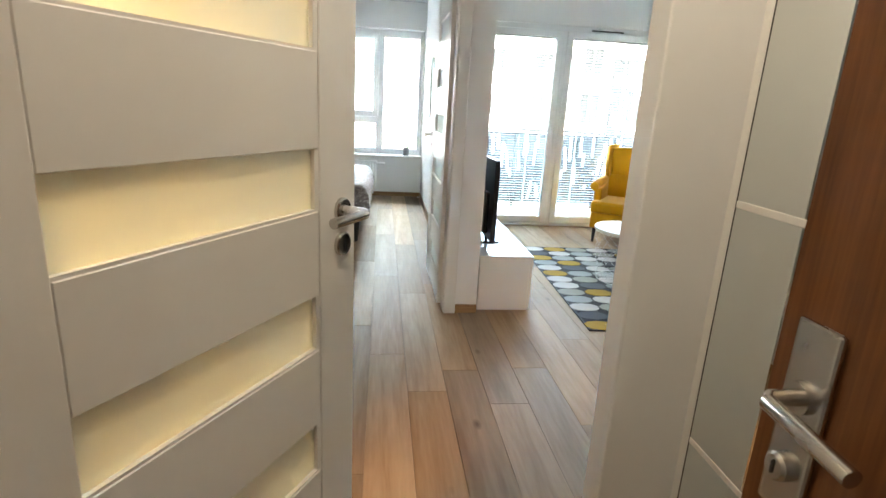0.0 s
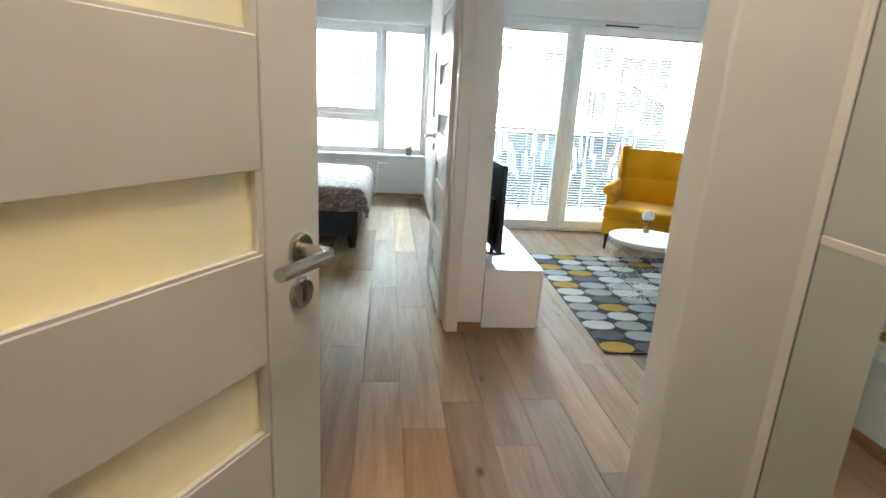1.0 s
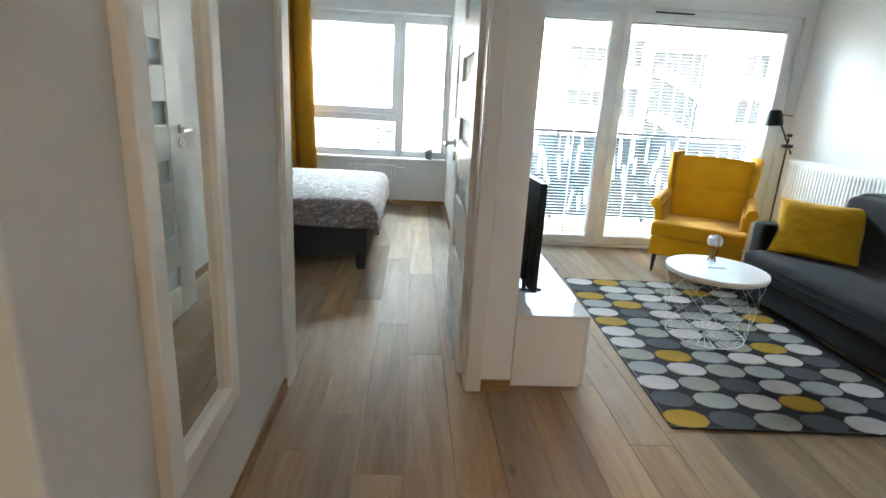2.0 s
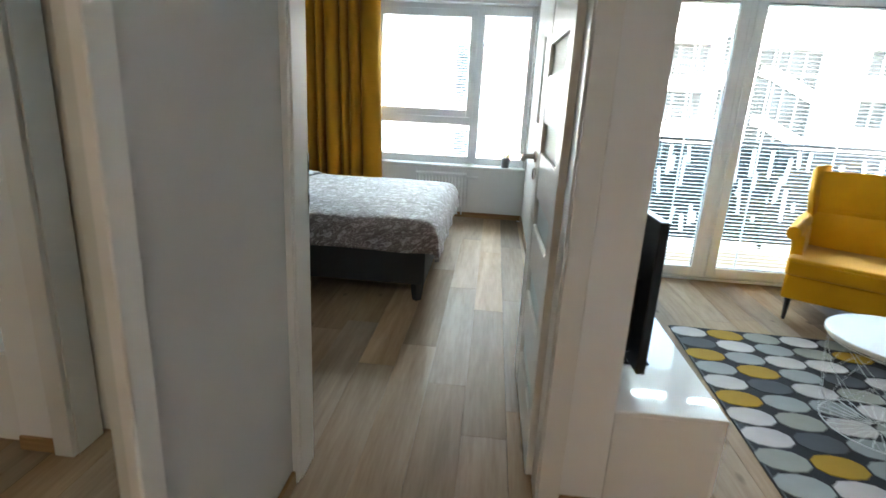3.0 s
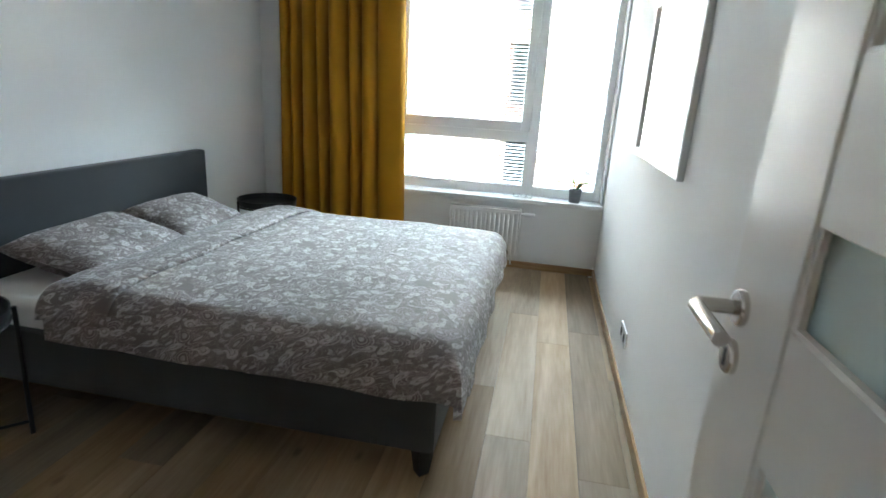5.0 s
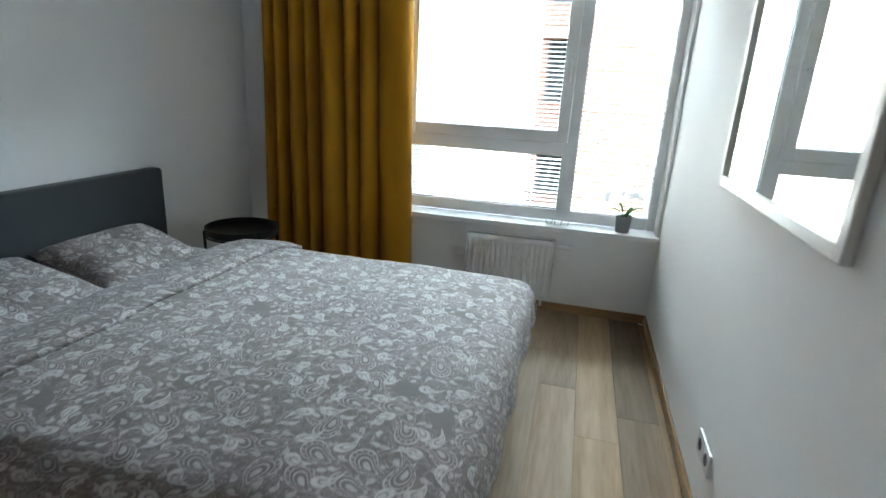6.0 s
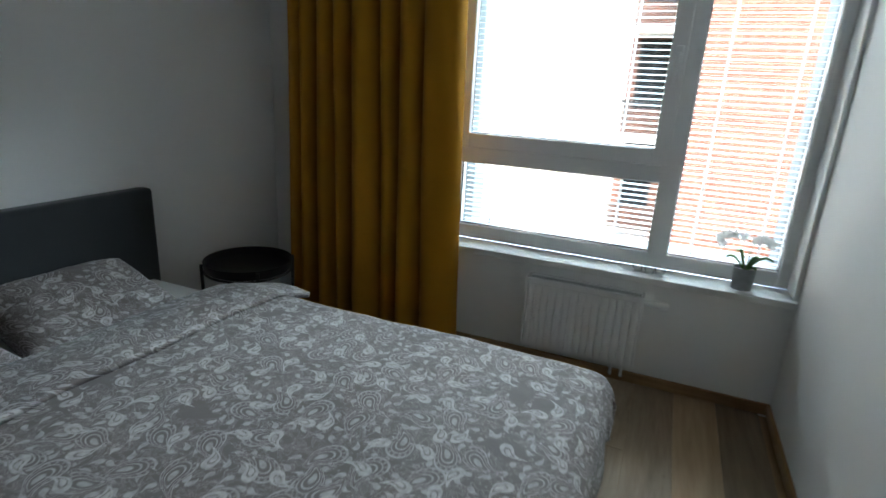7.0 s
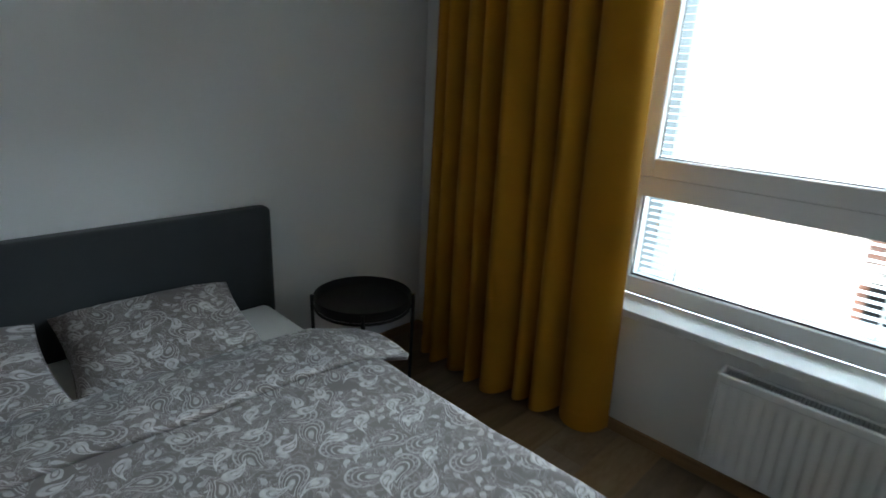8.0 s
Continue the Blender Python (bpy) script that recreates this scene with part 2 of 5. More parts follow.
def thin_cloth(name, color, through=0.5):
    """A thin sheet that lets light through."""
    m = surface(name, color, 0.7, var=0.04, scale=40)
    n, l = m.node_tree.nodes, m.node_tree.links
    tr, mix = n.new("ShaderNodeBsdfTranslucent"), n.new("ShaderNodeMixShader")
    tr.inputs["Color"].default_value = (*color, 1)
    mix.inputs["Fac"].default_value = through
    l.new(n["Principled BSDF"].outputs[0], mix.inputs[1])
    l.new(tr.outputs[0], mix.inputs[2])
    l.new(mix.outputs[0], n["Material Output"].inputs["Surface"])
    return m


WALL = surface("white_wall_paint", (0.85, 0.85, 0.845), 0.85, var=0.015, scale=1.5, bump=0.15, bscale=260)
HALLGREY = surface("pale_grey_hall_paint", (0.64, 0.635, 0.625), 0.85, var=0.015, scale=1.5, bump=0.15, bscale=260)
CEIL = surface("ceiling_paint", (0.90, 0.90, 0.895), 0.9, var=0.01, scale=1.2)
TRIM = surface("white_lacquer", (0.80, 0.79, 0.76), 0.32, var=0.015, scale=3, bump=0.05, bscale=90)
PVC = surface("white_window_plastic", (0.88, 0.885, 0.89), 0.25, var=0.01, scale=4, bump=0.03)
GLOSS = surface("white_gloss_lacquer", (0.85, 0.85, 0.84), 0.03, var=0.01, scale=3, bump=0.01)
STEEL = surface("brushed_steel", (0.55, 0.53, 0.5), 0.26, 1.0, var=0.02, scale=8, bump=0.02, bscale=400)
BLACK = surface("black_metal", (0.012, 0.012, 0.013), 0.45, var=0.15, scale=12)
PLASTIC = surface("black_plastic", (0.012, 0.012, 0.014), 0.3, var=0.1)
RUBBER = surface("dark_gasket", (0.03, 0.03, 0.032), 0.7)
MUSTARD = fabric("mustard_upholstery", (0.76, 0.365, 0.008))
CUSHION = fabric("mustard_cushion_cloth", (0.62, 0.34, 0.012))
CURTAIN = fabric("mustard_curtain_cloth", (0.50, 0.225, 0.012), bscale=700, sheen=0.08)
SOFA = fabric("charcoal_sofa_cloth", (0.019, 0.020, 0.023), sheen=0.03)
BEDCLOTH = fabric("dark_grey_bed_cloth", (0.047, 0.050, 0.053), bscale=650, sheen=0.25)
SHEET = fabric("white_sheet_cotton", (0.75, 0.73, 0.70), bscale=900, var=0.03)
PAISLEY = paisley()
MIRROR = bpy.data.materials.new("mirror_silver")
MIRROR.use_nodes = True
MIRROR.node_tree.nodes["Principled BSDF"].inputs["Metallic"].default_value = 1.0
MIRROR.node_tree.nodes["Principled BSDF"].inputs["Roughness"].default_value = 0.012
MIRROR.node_tree.nodes["Principled BSDF"].inputs["Base Color"].default_value = (0.82, 0.85, 0.83, 1)
PANE = pane_glass()
FROST = glass("frosted_glass", 0.42, (0.91, 0.99, 0.975), 0.38, 0.50)
CLEAR = glass("clear_glass", 0.0, (0.97, 0.99, 0.98))
PLANK = wood("oak_laminate", (0.240, 0.146, 0.070), (0.385, 0.264, 0.154), 0.46, (11.0, 0.9, 11.0), random_tone=0.30, grey=(0.290, 0.236, 0.184), spec=0.07)
SKIRT = wood("oak_skirting", (0.22, 0.12, 0.05), (0.40, 0.25, 0.12), 0.4, (1.2, 1.2, 14), knots=False)
OAKDOOR = wood("brown_veneer", (0.075, 0.026, 0.008), (0.20, 0.078, 0.024), 0.3, (30.0, 30.0, 1.4), knots=False)
# ---- building helpers ----
def box(x0, x1, y0, y1, z0, z1, bevel=0.0, bm=None, seg=1):
    bm = bm or bmesh.new()
    vs = bmesh.ops.create_cube(bm, size=1.0)["verts"]
    bmesh.ops.scale(bm, vec=(x1 - x0, y1 - y0, z1 - z0), verts=vs)
    bmesh.ops.translate(bm, vec=((x0 + x1) / 2, (y0 + y1) / 2, (z0 + z1) / 2), verts=vs)
    if bevel:
        edges = list({e for v in vs for e in v.link_edges})
        bmesh.ops.bevel(bm, geom=edges, offset=bevel, segments=seg, affect="EDGES", profile=0.6)
    return bm


def rod(a, b, r, r2=None, n=12, bm=None):
    bm = bm or bmesh.new()
    a, b = Vector(a), Vector(b)
    vs = bmesh.ops.create_cone(bm, cap_ends=True, segments=n, radius1=r, radius2=r if r2 is None else r2, depth=(b - a).length)["verts"]
    m = Matrix.Translation((a + b) / 2) @ (b - a).to_track_quat("Z", "Y").to_matrix().to_4x4()
    bmesh.ops.transform(bm, matrix=m, verts=vs)
    return bm


def tube(points, r, n=8, closed=False, bm=None):
    """A round bar along a line of points."""
    bm = bm or bmesh.new()
    pts = [Vector(p) for p in points]
    rings = []
    for i, p in enumerate(pts):
        before = pts[i - 1] if i or closed else p
        after = pts[(i + 1) % len(pts)] if i < len(pts) - 1 or closed else p
        d = (after - before).normalized()
        q = d.to_track_quat("Z", "Y")
        rings.append([bm.verts.new(p + q @ Vector((r * math.cos(k * math.tau / n), r * math.sin(k * math.tau / n), 0))) for k in range(n)])
    pairs = list(zip(rings, rings[1:])) + ([(rings[-1], rings[0])] if closed else [])
    for u, w in pairs:
        best = min(range(n), key=lambda s: (u[0].co - w[s].co).length)
        for k in range(n):
            bm.faces.new((u[k], u[(k + 1) % n], w[(k + 1 + best) % n], w[(k + best) % n]))
    if not closed:
        bm.faces.new(list(reversed(rings[0])))
        bm.faces.new(rings[-1])
    return bm


def lathe(profile, n=24, bm=None):
    """A turned form from (radius, height) pairs."""
    bm = bm or bmesh.new()
    rings = [[bm.verts.new((r * math.cos(k * math.tau / n), r * math.sin(k * math.tau / n), z)) for k in range(n)] for r, z in profile]
    for u, w in zip(rings, rings[1:]):
        for k in range(n):
            bm.faces.new((u[k], u[(k + 1) % n], w[(k + 1) % n], w[k]))
    bm.faces.new(list(reversed(rings[0])))
    bm.faces.new(rings[-1])
    return bm


def sheet(fn, nu, nv, bm=None):
    """A surface from fn(u, v) with u and v from 0 to 1."""
    bm = bm or bmesh.new()
    g = [[bm.verts.new(fn(i / nu, j / nv)) for j in range(nv + 1)] for i in range(nu + 1)]
    for i in range(nu):
        for j in range(nv):
            bm.faces.new((g[i][j], g[i + 1][j], g[i + 1][j + 1], g[i][j + 1]))
    return bm


def mesh_of(name, bm, material, smooth=False):
    bmesh.ops.recalc_face_normals(bm, faces=bm.faces)
    me = bpy.data.meshes.new(name)
    bm.to_mesh(me)
    bm.free()
    me.materials.append(material)
    if smooth:
        for p in me.polygons:
            p.use_smooth = True
        me.set_sharp_from_angle(angle=radians(40))
    return me


def part(name, bm, material, parent, label="", smooth=False, m=None):
    """One mesh object under a thing or a part, in the frame of the thing."""
    ob = new(name, mesh_of(name, bm, material, smooth))
    ob.parent = parent
    if m is not None:
        ob.matrix_basis = m
    if label:
        tagged(ob, label)
    return ob


def thicken(ob, t, down=True):
    """Gives an open sheet its thickness, on its lower side."""
    me = ob.data
    if (sum(p.normal.z * p.area for p in me.polygons) < 0) == down:
        me.flip_normals()
    mod = ob.modifiers.new("thickness", "SOLIDIFY")
    mod.thickness, mod.offset = t, -1


def thing(name, at, label, category, group="", rz=0.0):
    ob = new(name)
    ob.matrix_basis = pose(*at, 0, 0, rz)
    ob.empty_display_size = 0.1
    return tagged(ob, label, category, group)


def solid(name, bm, material, label, category, kind="", smooth=False, at=(0, 0, 0)):
    ob = new(name, mesh_of(name, bm, material, smooth))
    ob.location = at
    return tagged(ob, label, category, kind=kind)


def structure(name, bm, material, label, category):
    return solid(name, bm, material, label, category, "structure")


# ---- floor, walls and ceiling ----
CEILING = 2.5
floor = structure("floor", box(-2.45, 3.75, -1.2, 7.70, -0.12, -0.0135), SKIRT, "oak laminate plank floor laid through hall and rooms", "floor")
structure("ceiling", box(-2.45, 3.75, -1.2, 7.95, CEILING, CEILING + 0.15), CEIL, "white painted ceiling", "ceiling")
LEFT = -0.445
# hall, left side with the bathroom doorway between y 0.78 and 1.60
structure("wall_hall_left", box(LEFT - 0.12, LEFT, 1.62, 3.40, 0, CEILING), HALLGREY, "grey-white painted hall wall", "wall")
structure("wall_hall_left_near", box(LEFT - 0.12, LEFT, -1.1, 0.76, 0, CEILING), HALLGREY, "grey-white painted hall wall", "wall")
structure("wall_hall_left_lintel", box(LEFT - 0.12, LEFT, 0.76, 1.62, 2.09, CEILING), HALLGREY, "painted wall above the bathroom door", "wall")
structure("wall_bathroom_back", box(-2.45, -2.3, -0.2, 3.40, 0, CEILING), WALL, "plain bathroom wall", "wall")
structure("wall_bathroom_side", box(-2.3, LEFT - 0.12, 0.0, 0.1, 0, CEILING), WALL, "plain bathroom wall", "wall")
# entrance end behind the camera
structure("wall_entrance", box(0.50, 1.5, -0.12, -0.02, 0, CEILING), WALL, "white wall beside the entrance", "wall")
structure("wall_corridor_end", box(-2.45, 1.5, -1.2, -1.1, 0, CEILING), WALL, "plain corridor wall", "wall")
structure("wall_corridor_right", box(1.5, 1.6, -1.2, 1.44, 0, CEILING), WALL, "plain wall behind the wardrobe", "wall")
# wall between wardrobe and living room, its end rounded by plaster
structure("wall_living_south", box(0.562, 3.60, 1.452, 1.545, -0.12, CEILING, 0.006, seg=2), WALL, "white plastered wall end beside the wardrobe", "wall")
# wall with the bedroom doorway
structure("wall_bedroom_south", box(-2.45, LEFT, 3.40, 3.52, -0.12, CEILING), WALL, "white bedroom wall", "wall")
structure("wall_door_lintel", box(LEFT, 0.39, 3.40, 3.52, 2.09, CEILING), WALL, "painted wall above the bedroom door", "wall")
structure("wall_door_pillar", box(0.39, 0.572, 3.40, 3.52, 0, CEILING), WALL, "white wall end between bedroom and living room", "wall")
structure("wall_partition", box(0.497, 0.572, 3.52, 7.95, -0.12, CEILING), WALL, "white partition wall beside the bed", "wall")
structure("wall_bedroom_west", box(-2.45, -2.235, 3.52, 7.95, -0.12, CEILING), WALL, "pale grey wall behind the headboard", "wall")
# bedroom window wall
WY = 7.61
structure("wall_window_low", box(-2.235, 0.497, WY, 7.95, -0.12, 0.517), WALL, "white wall under the bedroom window", "wall")
structure("wall_window_high", box(-2.235, 0.497, WY, 7.95, 2.15, CEILING), WALL, "white wall above the bedroom window", "wall")
structure("wall_window_side", box(-2.235, -1.19, WY, 7.95, 0.517, 2.15), WALL, "white wall beside the bedroom window", "wall")
# living room
LY = 5.99
structure("wall_living_east", box(3.50, 3.75, 1.452, 6.4, -0.12, CEILING), WALL, "white living room wall", "wall")
structure("wall_balcony_high", box(0.572, 3.50, LY, 6.25, 2.10, CEILING), WALL, "white wall above the balcony doors", "wall")
structure("wall_balcony_side", box(3.40, 3.50, LY, 6.25, -0.12, 2.10), WALL, "white wall beside the balcony doors", "wall")


def skirting(name, x0, x1, y0, y1):
    structure(name, box(x0, x1, y0, y1, 0, 0.055, 0.003), SKIRT, "narrow oak skirting board", "skirting")


skirting("baseboard", LEFT, LEFT + 0.014, 1.70, 3.37)
skirting("baseboard", 0.436, 0.572, 3.386, 3.40)
skirting("baseboard", 0.483, 0.497, 3.53, 7.596)
skirting("baseboard", -2.221, 0.497, WY - 0.014, WY)
skirting("baseboard", -2.235, -2.221, 3.53, WY)
skirting("baseboard", -2.221, -0.47, 3.52, 3.534)
skirting("baseboard", 3.486, 3.50, 1.56, LY)
skirting("baseboard", 0.572, 0.586, 4.7, LY)


# ---- door frames ----
def door_frame(name, m, w, h, label, back=0.0):
    """A lacquered frame with casing; local x across the opening, y through the wall from 0 to 0.12."""
    t = thing(name, (0, 0, 0), label, "door frame")
    t.matrix_basis = m
    t["kind"] = "structure"
    for s, n2 in ((-1, "jamb"), (1, "jamb")):
        x = -0.03 if s < 0 else w
        part(n2, box(x, x + 0.03, 0.0, 0.12, 0, h, 0.002), TRIM, t)
        c0 = -0.075 if s < 0 else w + 0.005
        part("casing", box(c0, c0 + 0.07, -0.022, -0.001, 0, h + 0.075, 0.004, seg=2), TRIM, t)
        part("casing", box(c0 + s * back, c0 + 0.07 + s * back, 0.121, 0.142, 0, h + 0.075, 0.004, seg=2), TRIM, t)
    part("head", box(-0.03, w + 0.03, 0.0, 0.12, h, h + 0.03), TRIM, t)
    part("casing", box(-0.005, w + 0.005, -0.022, -0.001, h + 0.005, h + 0.075, 0.004), TRIM, t)
    return t


f1 = door_frame("door_frame_1", pose(-0.421, 3.40, 0), 0.781, 2.05, "white lacquered frame round the bedroom doorway", 0.03)
part("strike_plate", box(0.0, 0.002, 0.108, 0.119, 0.90, 1.09), STEEL, f1, "steel strike plate")
for z in (0.93, 1.03):
    part("strike_hole", box(0.0015, 0.0026, 0.110, 0.117, z, z + 0.035), BLACK, f1)
door_frame("door_frame_2", pose(LEFT, 0.79, 0, 0, 0, 90), 0.80, 2.05, "white lacquered frame round the bathroom doorway")


# ---- doors with frosted strips ----
def lever(parent, x, z, face, s):
    """A steel lever on a round rose, its bar pointing back to the hinge, and a round lock rose below."""
    rose = part("handle", lathe([(0.026, 0), (0.026, 0.007), (0.023, 0.010)], 28), STEEL, parent, "brushed steel lever handle", True, pose(x, face, z, 90 if s < 0 else -90))
    part("lever", tube([(x, face + s * 0.008, z), (x, face + s * 0.058, z), (x - 0.01, face + s * 0.064, z), (x - 0.122, face + s * 0.064, z)], 0.0105, 14), STEEL, parent, "", True)
    part("lock_rose", lathe([(0.026, 0), (0.026, 0.007), (0.023, 0.010)], 28), STEEL, parent, "round steel lock rose", True, pose(x, face, z - 0.074, 90 if s < 0 else -90))
    part("keyhole", box(x - 0.0035, x + 0.0035, face + s * 0.0095, face + s * 0.0115, z - 0.088, z - 0.062), BLACK, parent)
    return rose


def strip_door(name, m, w, label, hinge_stile, lock_stile, first):
    """A leaf with six frosted strips; local x from the hinge, y through the leaf from 0 to 0.04."""
    t = thing(name, (0, 0, 0), label, "door")
    t.matrix_basis = m
    t["kind"] = "structure"
    h, tall = 2.03, 0.122
    left, right = hinge_stile, w - lock_stile
    z0 = 0.008
    part("stile", box(0, left, 0, 0.04, z0, h, 0.002), TRIM, t)
    part("stile", box(right, w, 0, 0.04, z0, h, 0.002), TRIM, t)
    bottoms = [first + 0.2995 * i for i in range(6)]
    edges = [z0] + [e for b in bottoms for e in (b, b + tall)] + [h]
    for i in range(0, len(edges), 2):
        part("panel", box(left + 0.0015, right - 0.0015, 0.0025, 0.0375, edges[i], edges[i + 1], 0.002), TRIM, t)
    for b in bottoms:
        part("glass_strip", box(left - 0.004, right + 0.004, 0.017, 0.023, b - 0.004, b + tall + 0.004), FROST, t, "frosted glass strip")
        for y in (0.0045, 0.026):
            part("bead", box(left, right, y, y + 0.0095, b, b + 0.005), TRIM, t)
            part("bead", box(right - 0.012, right, y, y + 0.0095, b + 0.005, b + tall), TRIM, t)
    for z in (0.25, 1.1, 1.8):
        part("hinge", rod((-0.006, -0.006, z - 0.04), (-0.006, -0.006, z + 0.04), 0.006), STEEL, t, "steel hinge", True)
    lever(t, w - 0.053, 1.04, 0.0, -1)
    lever(t, w - 0.053, 1.04, 0.04, 1)
    return t


strip_door("door_1", pose(0.378, 3.535, 0, 0, 0, 90.6), 0.815, "white bedroom door with frosted glass strips, standing open", 0.109, 0.183, 0.168)
strip_door("door_2", pose(-0.462, 0.805, 0, 0, 0, 60.8), 0.75, "white bathroom door with frosted glass strips, ajar", 0.113, 0.126, 0.150)

# ---- entrance door, open against the wardrobe ----
ent = thing("door_3", (0.470, 0.0, 0), "brown wood-veneered entrance door, open", "door", rz=89.0)
ent["kind"] = "structure"
part("leaf", box(0, 0.885, -0.05, 0.0, 0.01, 2.03, 0.002), OAKDOOR, ent)
part("handle_plate", box(0.780, 0.848, 0.0, 0.011, 0.78, 1.040, 0.006, seg=3), STEEL, ent, "steel security plate")
part("handle", tube([(0.816, 0.01, 0.945), (0.816, 0.05, 0.945), (0.806, 0.060, 0.945), (0.68, 0.062, 0.937)], 0.0105, 14), STEEL, ent, "steel lever handle", True)
part("handle_rose", rod((0.816, 0.011, 0.945), (0.816, 0.018, 0.945), 0.021, n=24), STEEL, ent, "", True)
part("lock_cylinder", lathe([(0.019, 0), (0.019, 0.01), (0.015, 0.014)], 24), STEEL, ent, "steel lock cylinder", True, pose(0.816, 0.011, 0.848, -90))
part("keyhole", box(0.8145, 0.8175, 0.024, 0.027, 0.839, 0.857), BLACK, ent)

# ---- mirrored wardrobe ----
ward = thing("wardrobe", (0.775, 0.70, 0), "built-in wardrobe with mirrored sliding doors in thin white frames", "wardrobe")
part("carcass", box(0.06, 0.68, -0.70, 0.7515, 0.0, 2.45), TRIM, ward)
for k, (a, b, x) in enumerate(((0.0, 0.735, 0.0), (-0.70, 0.02, 0.028))):
    d = part("door", box(x - 0.0022, x + 0.004, a + 0.0152, b - 0.0152, 0.03, 2.43), MIRROR, ward, "mirrored sliding door")
    for z in (0.03, 0.458, 1.08, 1.702, 2.40):
        part("crossbar", box(x - 0.004, x + 0.014, a + 0.0155, b - 0.0165, z - 0.009, z + 0.009, 0.002), TRIM, d)
    part("stile", box(x - 0.004, x + 0.02, a, a + 0.015, 0.01, 2.43, 0.003), TRIM, d)
    part("stile", box(x - 0.004, x + 0.02, b - 0.015, b, 0.01, 2.43, 0.003), TRIM, d)
part("seal", box(-0.0035, 0.0, 0.7185, 0.7197, 0.03, 2.43), RUBBER, ward, "dark seal strip")
part("filler", box(-0.002, 0.058, 0.7352, 0.7515, 0.0, 2.45, 0.001), TRIM, ward)


# ---- mirrors ----
def framed_mirror(name, at, rz, w, h, label, fw=0.05, depth=0.024):
    """Local x across, y out of the wall from 0, z up from the lower edge."""
    t = thing(name, at, label, "mirror", rz=rz)
    for a, b, c, d in ((-w / 2, -w / 2 + fw, 0, h), (w / 2 - fw, w / 2, 0, h), (-w / 2 + fw, w / 2 - fw, 0, fw), (-w / 2 + fw, w / 2 - fw, h - fw, h)):
        part("frame_bar", box(a, b, 0.0, depth, c, d, 0.003), TRIM, t)
    part("mirror_glass", box(-w / 2 + fw - 0.004, w / 2 - fw + 0.004, 0.004, 0.012, fw - 0.004, h - fw + 0.004), MIRROR, t, "silvered mirror glass")
    return t


framed_mirror("wall_mirror", (LEFT, 2.463, 0.385), -90, 0.458, 1.53, "tall mirror in a white frame on the hall wall", 0.064, 0.034)
framed_mirror("wall_mirror", (0.497, 5.93, 1.06), 90, 0.99, 0.71, "wide mirror in a white frame on the bedroom wall", 0.035)
# ---- windows and blinds ----
def bar_frame(parent, name, x0, x1, z0, z1, y0, y1, w, label=""):
    """Four bars round an opening, as one welded plastic frame."""
    bm = bmesh.new()
    for a, b, c, d in ((x0, x0 + w, z0, z1), (x1 - w, x1, z0, z1), (x0 + w, x1 - w, z0, z0 + w), (x0 + w, x1 - w, z1 - w, z1)):
        box(a, b, y0, y1, c, d, 0.004, bm)
    return part(name, bm, PVC, parent, label)


def light(parent, x0, x1, z0, z1, y):
    """One glazed field: dark gasket and clear pane."""
    bm = bmesh.new()
    g = 0.004
    for a, b, c, d in ((x0 - g, x0, z0 - g, z1 + g), (x1, x1 + g, z0 - g, z1 + g), (x0, x1, z0 - g, z0), (x0, x1, z1, z1 + g)):
        box(a, b, y - 0.014, y - 0.004, c, d, 0, bm)
    part("gasket", bm, RUBBER, parent)
    p = part("pane", box(x0 - 0.01, x1 + 0.01, y - 0.002, y + 0.002, z0 - 0.01, z1 + 0.01), PANE, parent, "clear glass pane")
    p.visible_shadow = False
    return p


SLAT = surface("white_blind_slat", (0.80, 0.80, 0.79), 0.4, var=0.02)
CORD = thin_cloth("white_cord", (0.8, 0.8, 0.79), 0.7)


def blind(x0, x1, z0, z1, y, ladders, pitch=0.027, tilt=9):
    """A lowered venetian blind, its slats lying open, behind the pane."""
    t = thing("venetian_blind", ((x0 + x1) / 2, y, z0), "lowered white venetian blind with open slats outside the pane", "blind", "window blinds")
    w = x1 - x0
    part("head_rail", box(-w / 2, w / 2, -0.012, 0.012, z1 - z0 - 0.02, z1 - z0, 0.002), SLAT, t)
    part("bottom_rail", box(-w / 2, w / 2, -0.008, 0.008, 0.0, 0.008, 0.001), SLAT, t)
    me = mesh_of("slat", sheet(lambda u, v: ((u - 0.5) * w, (v - 0.5) * 0.025, 0.0016 * (1 - (2 * v - 1) ** 2)), 1, 4), SLAT, True)
    k, z = 0, 0.02
    while z < z1 - z0 - 0.025:
        s = new("slat", me)
        s.parent = t
        s.matrix_basis = pose(0, 0, z, tilt)
        z += pitch
    for u in ladders:
        part("ladder_cord", box((u - 0.5) * w - 0.005, (u - 0.5) * w + 0.005, -0.0145, -0.0138, 0.004, z1 - z0 - 0.02), CORD, t)
    return t


# bedroom window: sash over a fixed light, and a tall fixed light
win = thing("window_1", (-0.345, 7.76, 0.55), "white plastic bedroom window with a sash and two fixed lights", "window")
win["kind"] = "structure"
ox, oy, oz = win.location


def wx(x0, x1, y0, y1, z0, z1, bevel=0.004):
    return box(x0 - ox, x1 - ox, y0 - oy, y1 - oy, z0 - oz, z1 - oz, bevel)


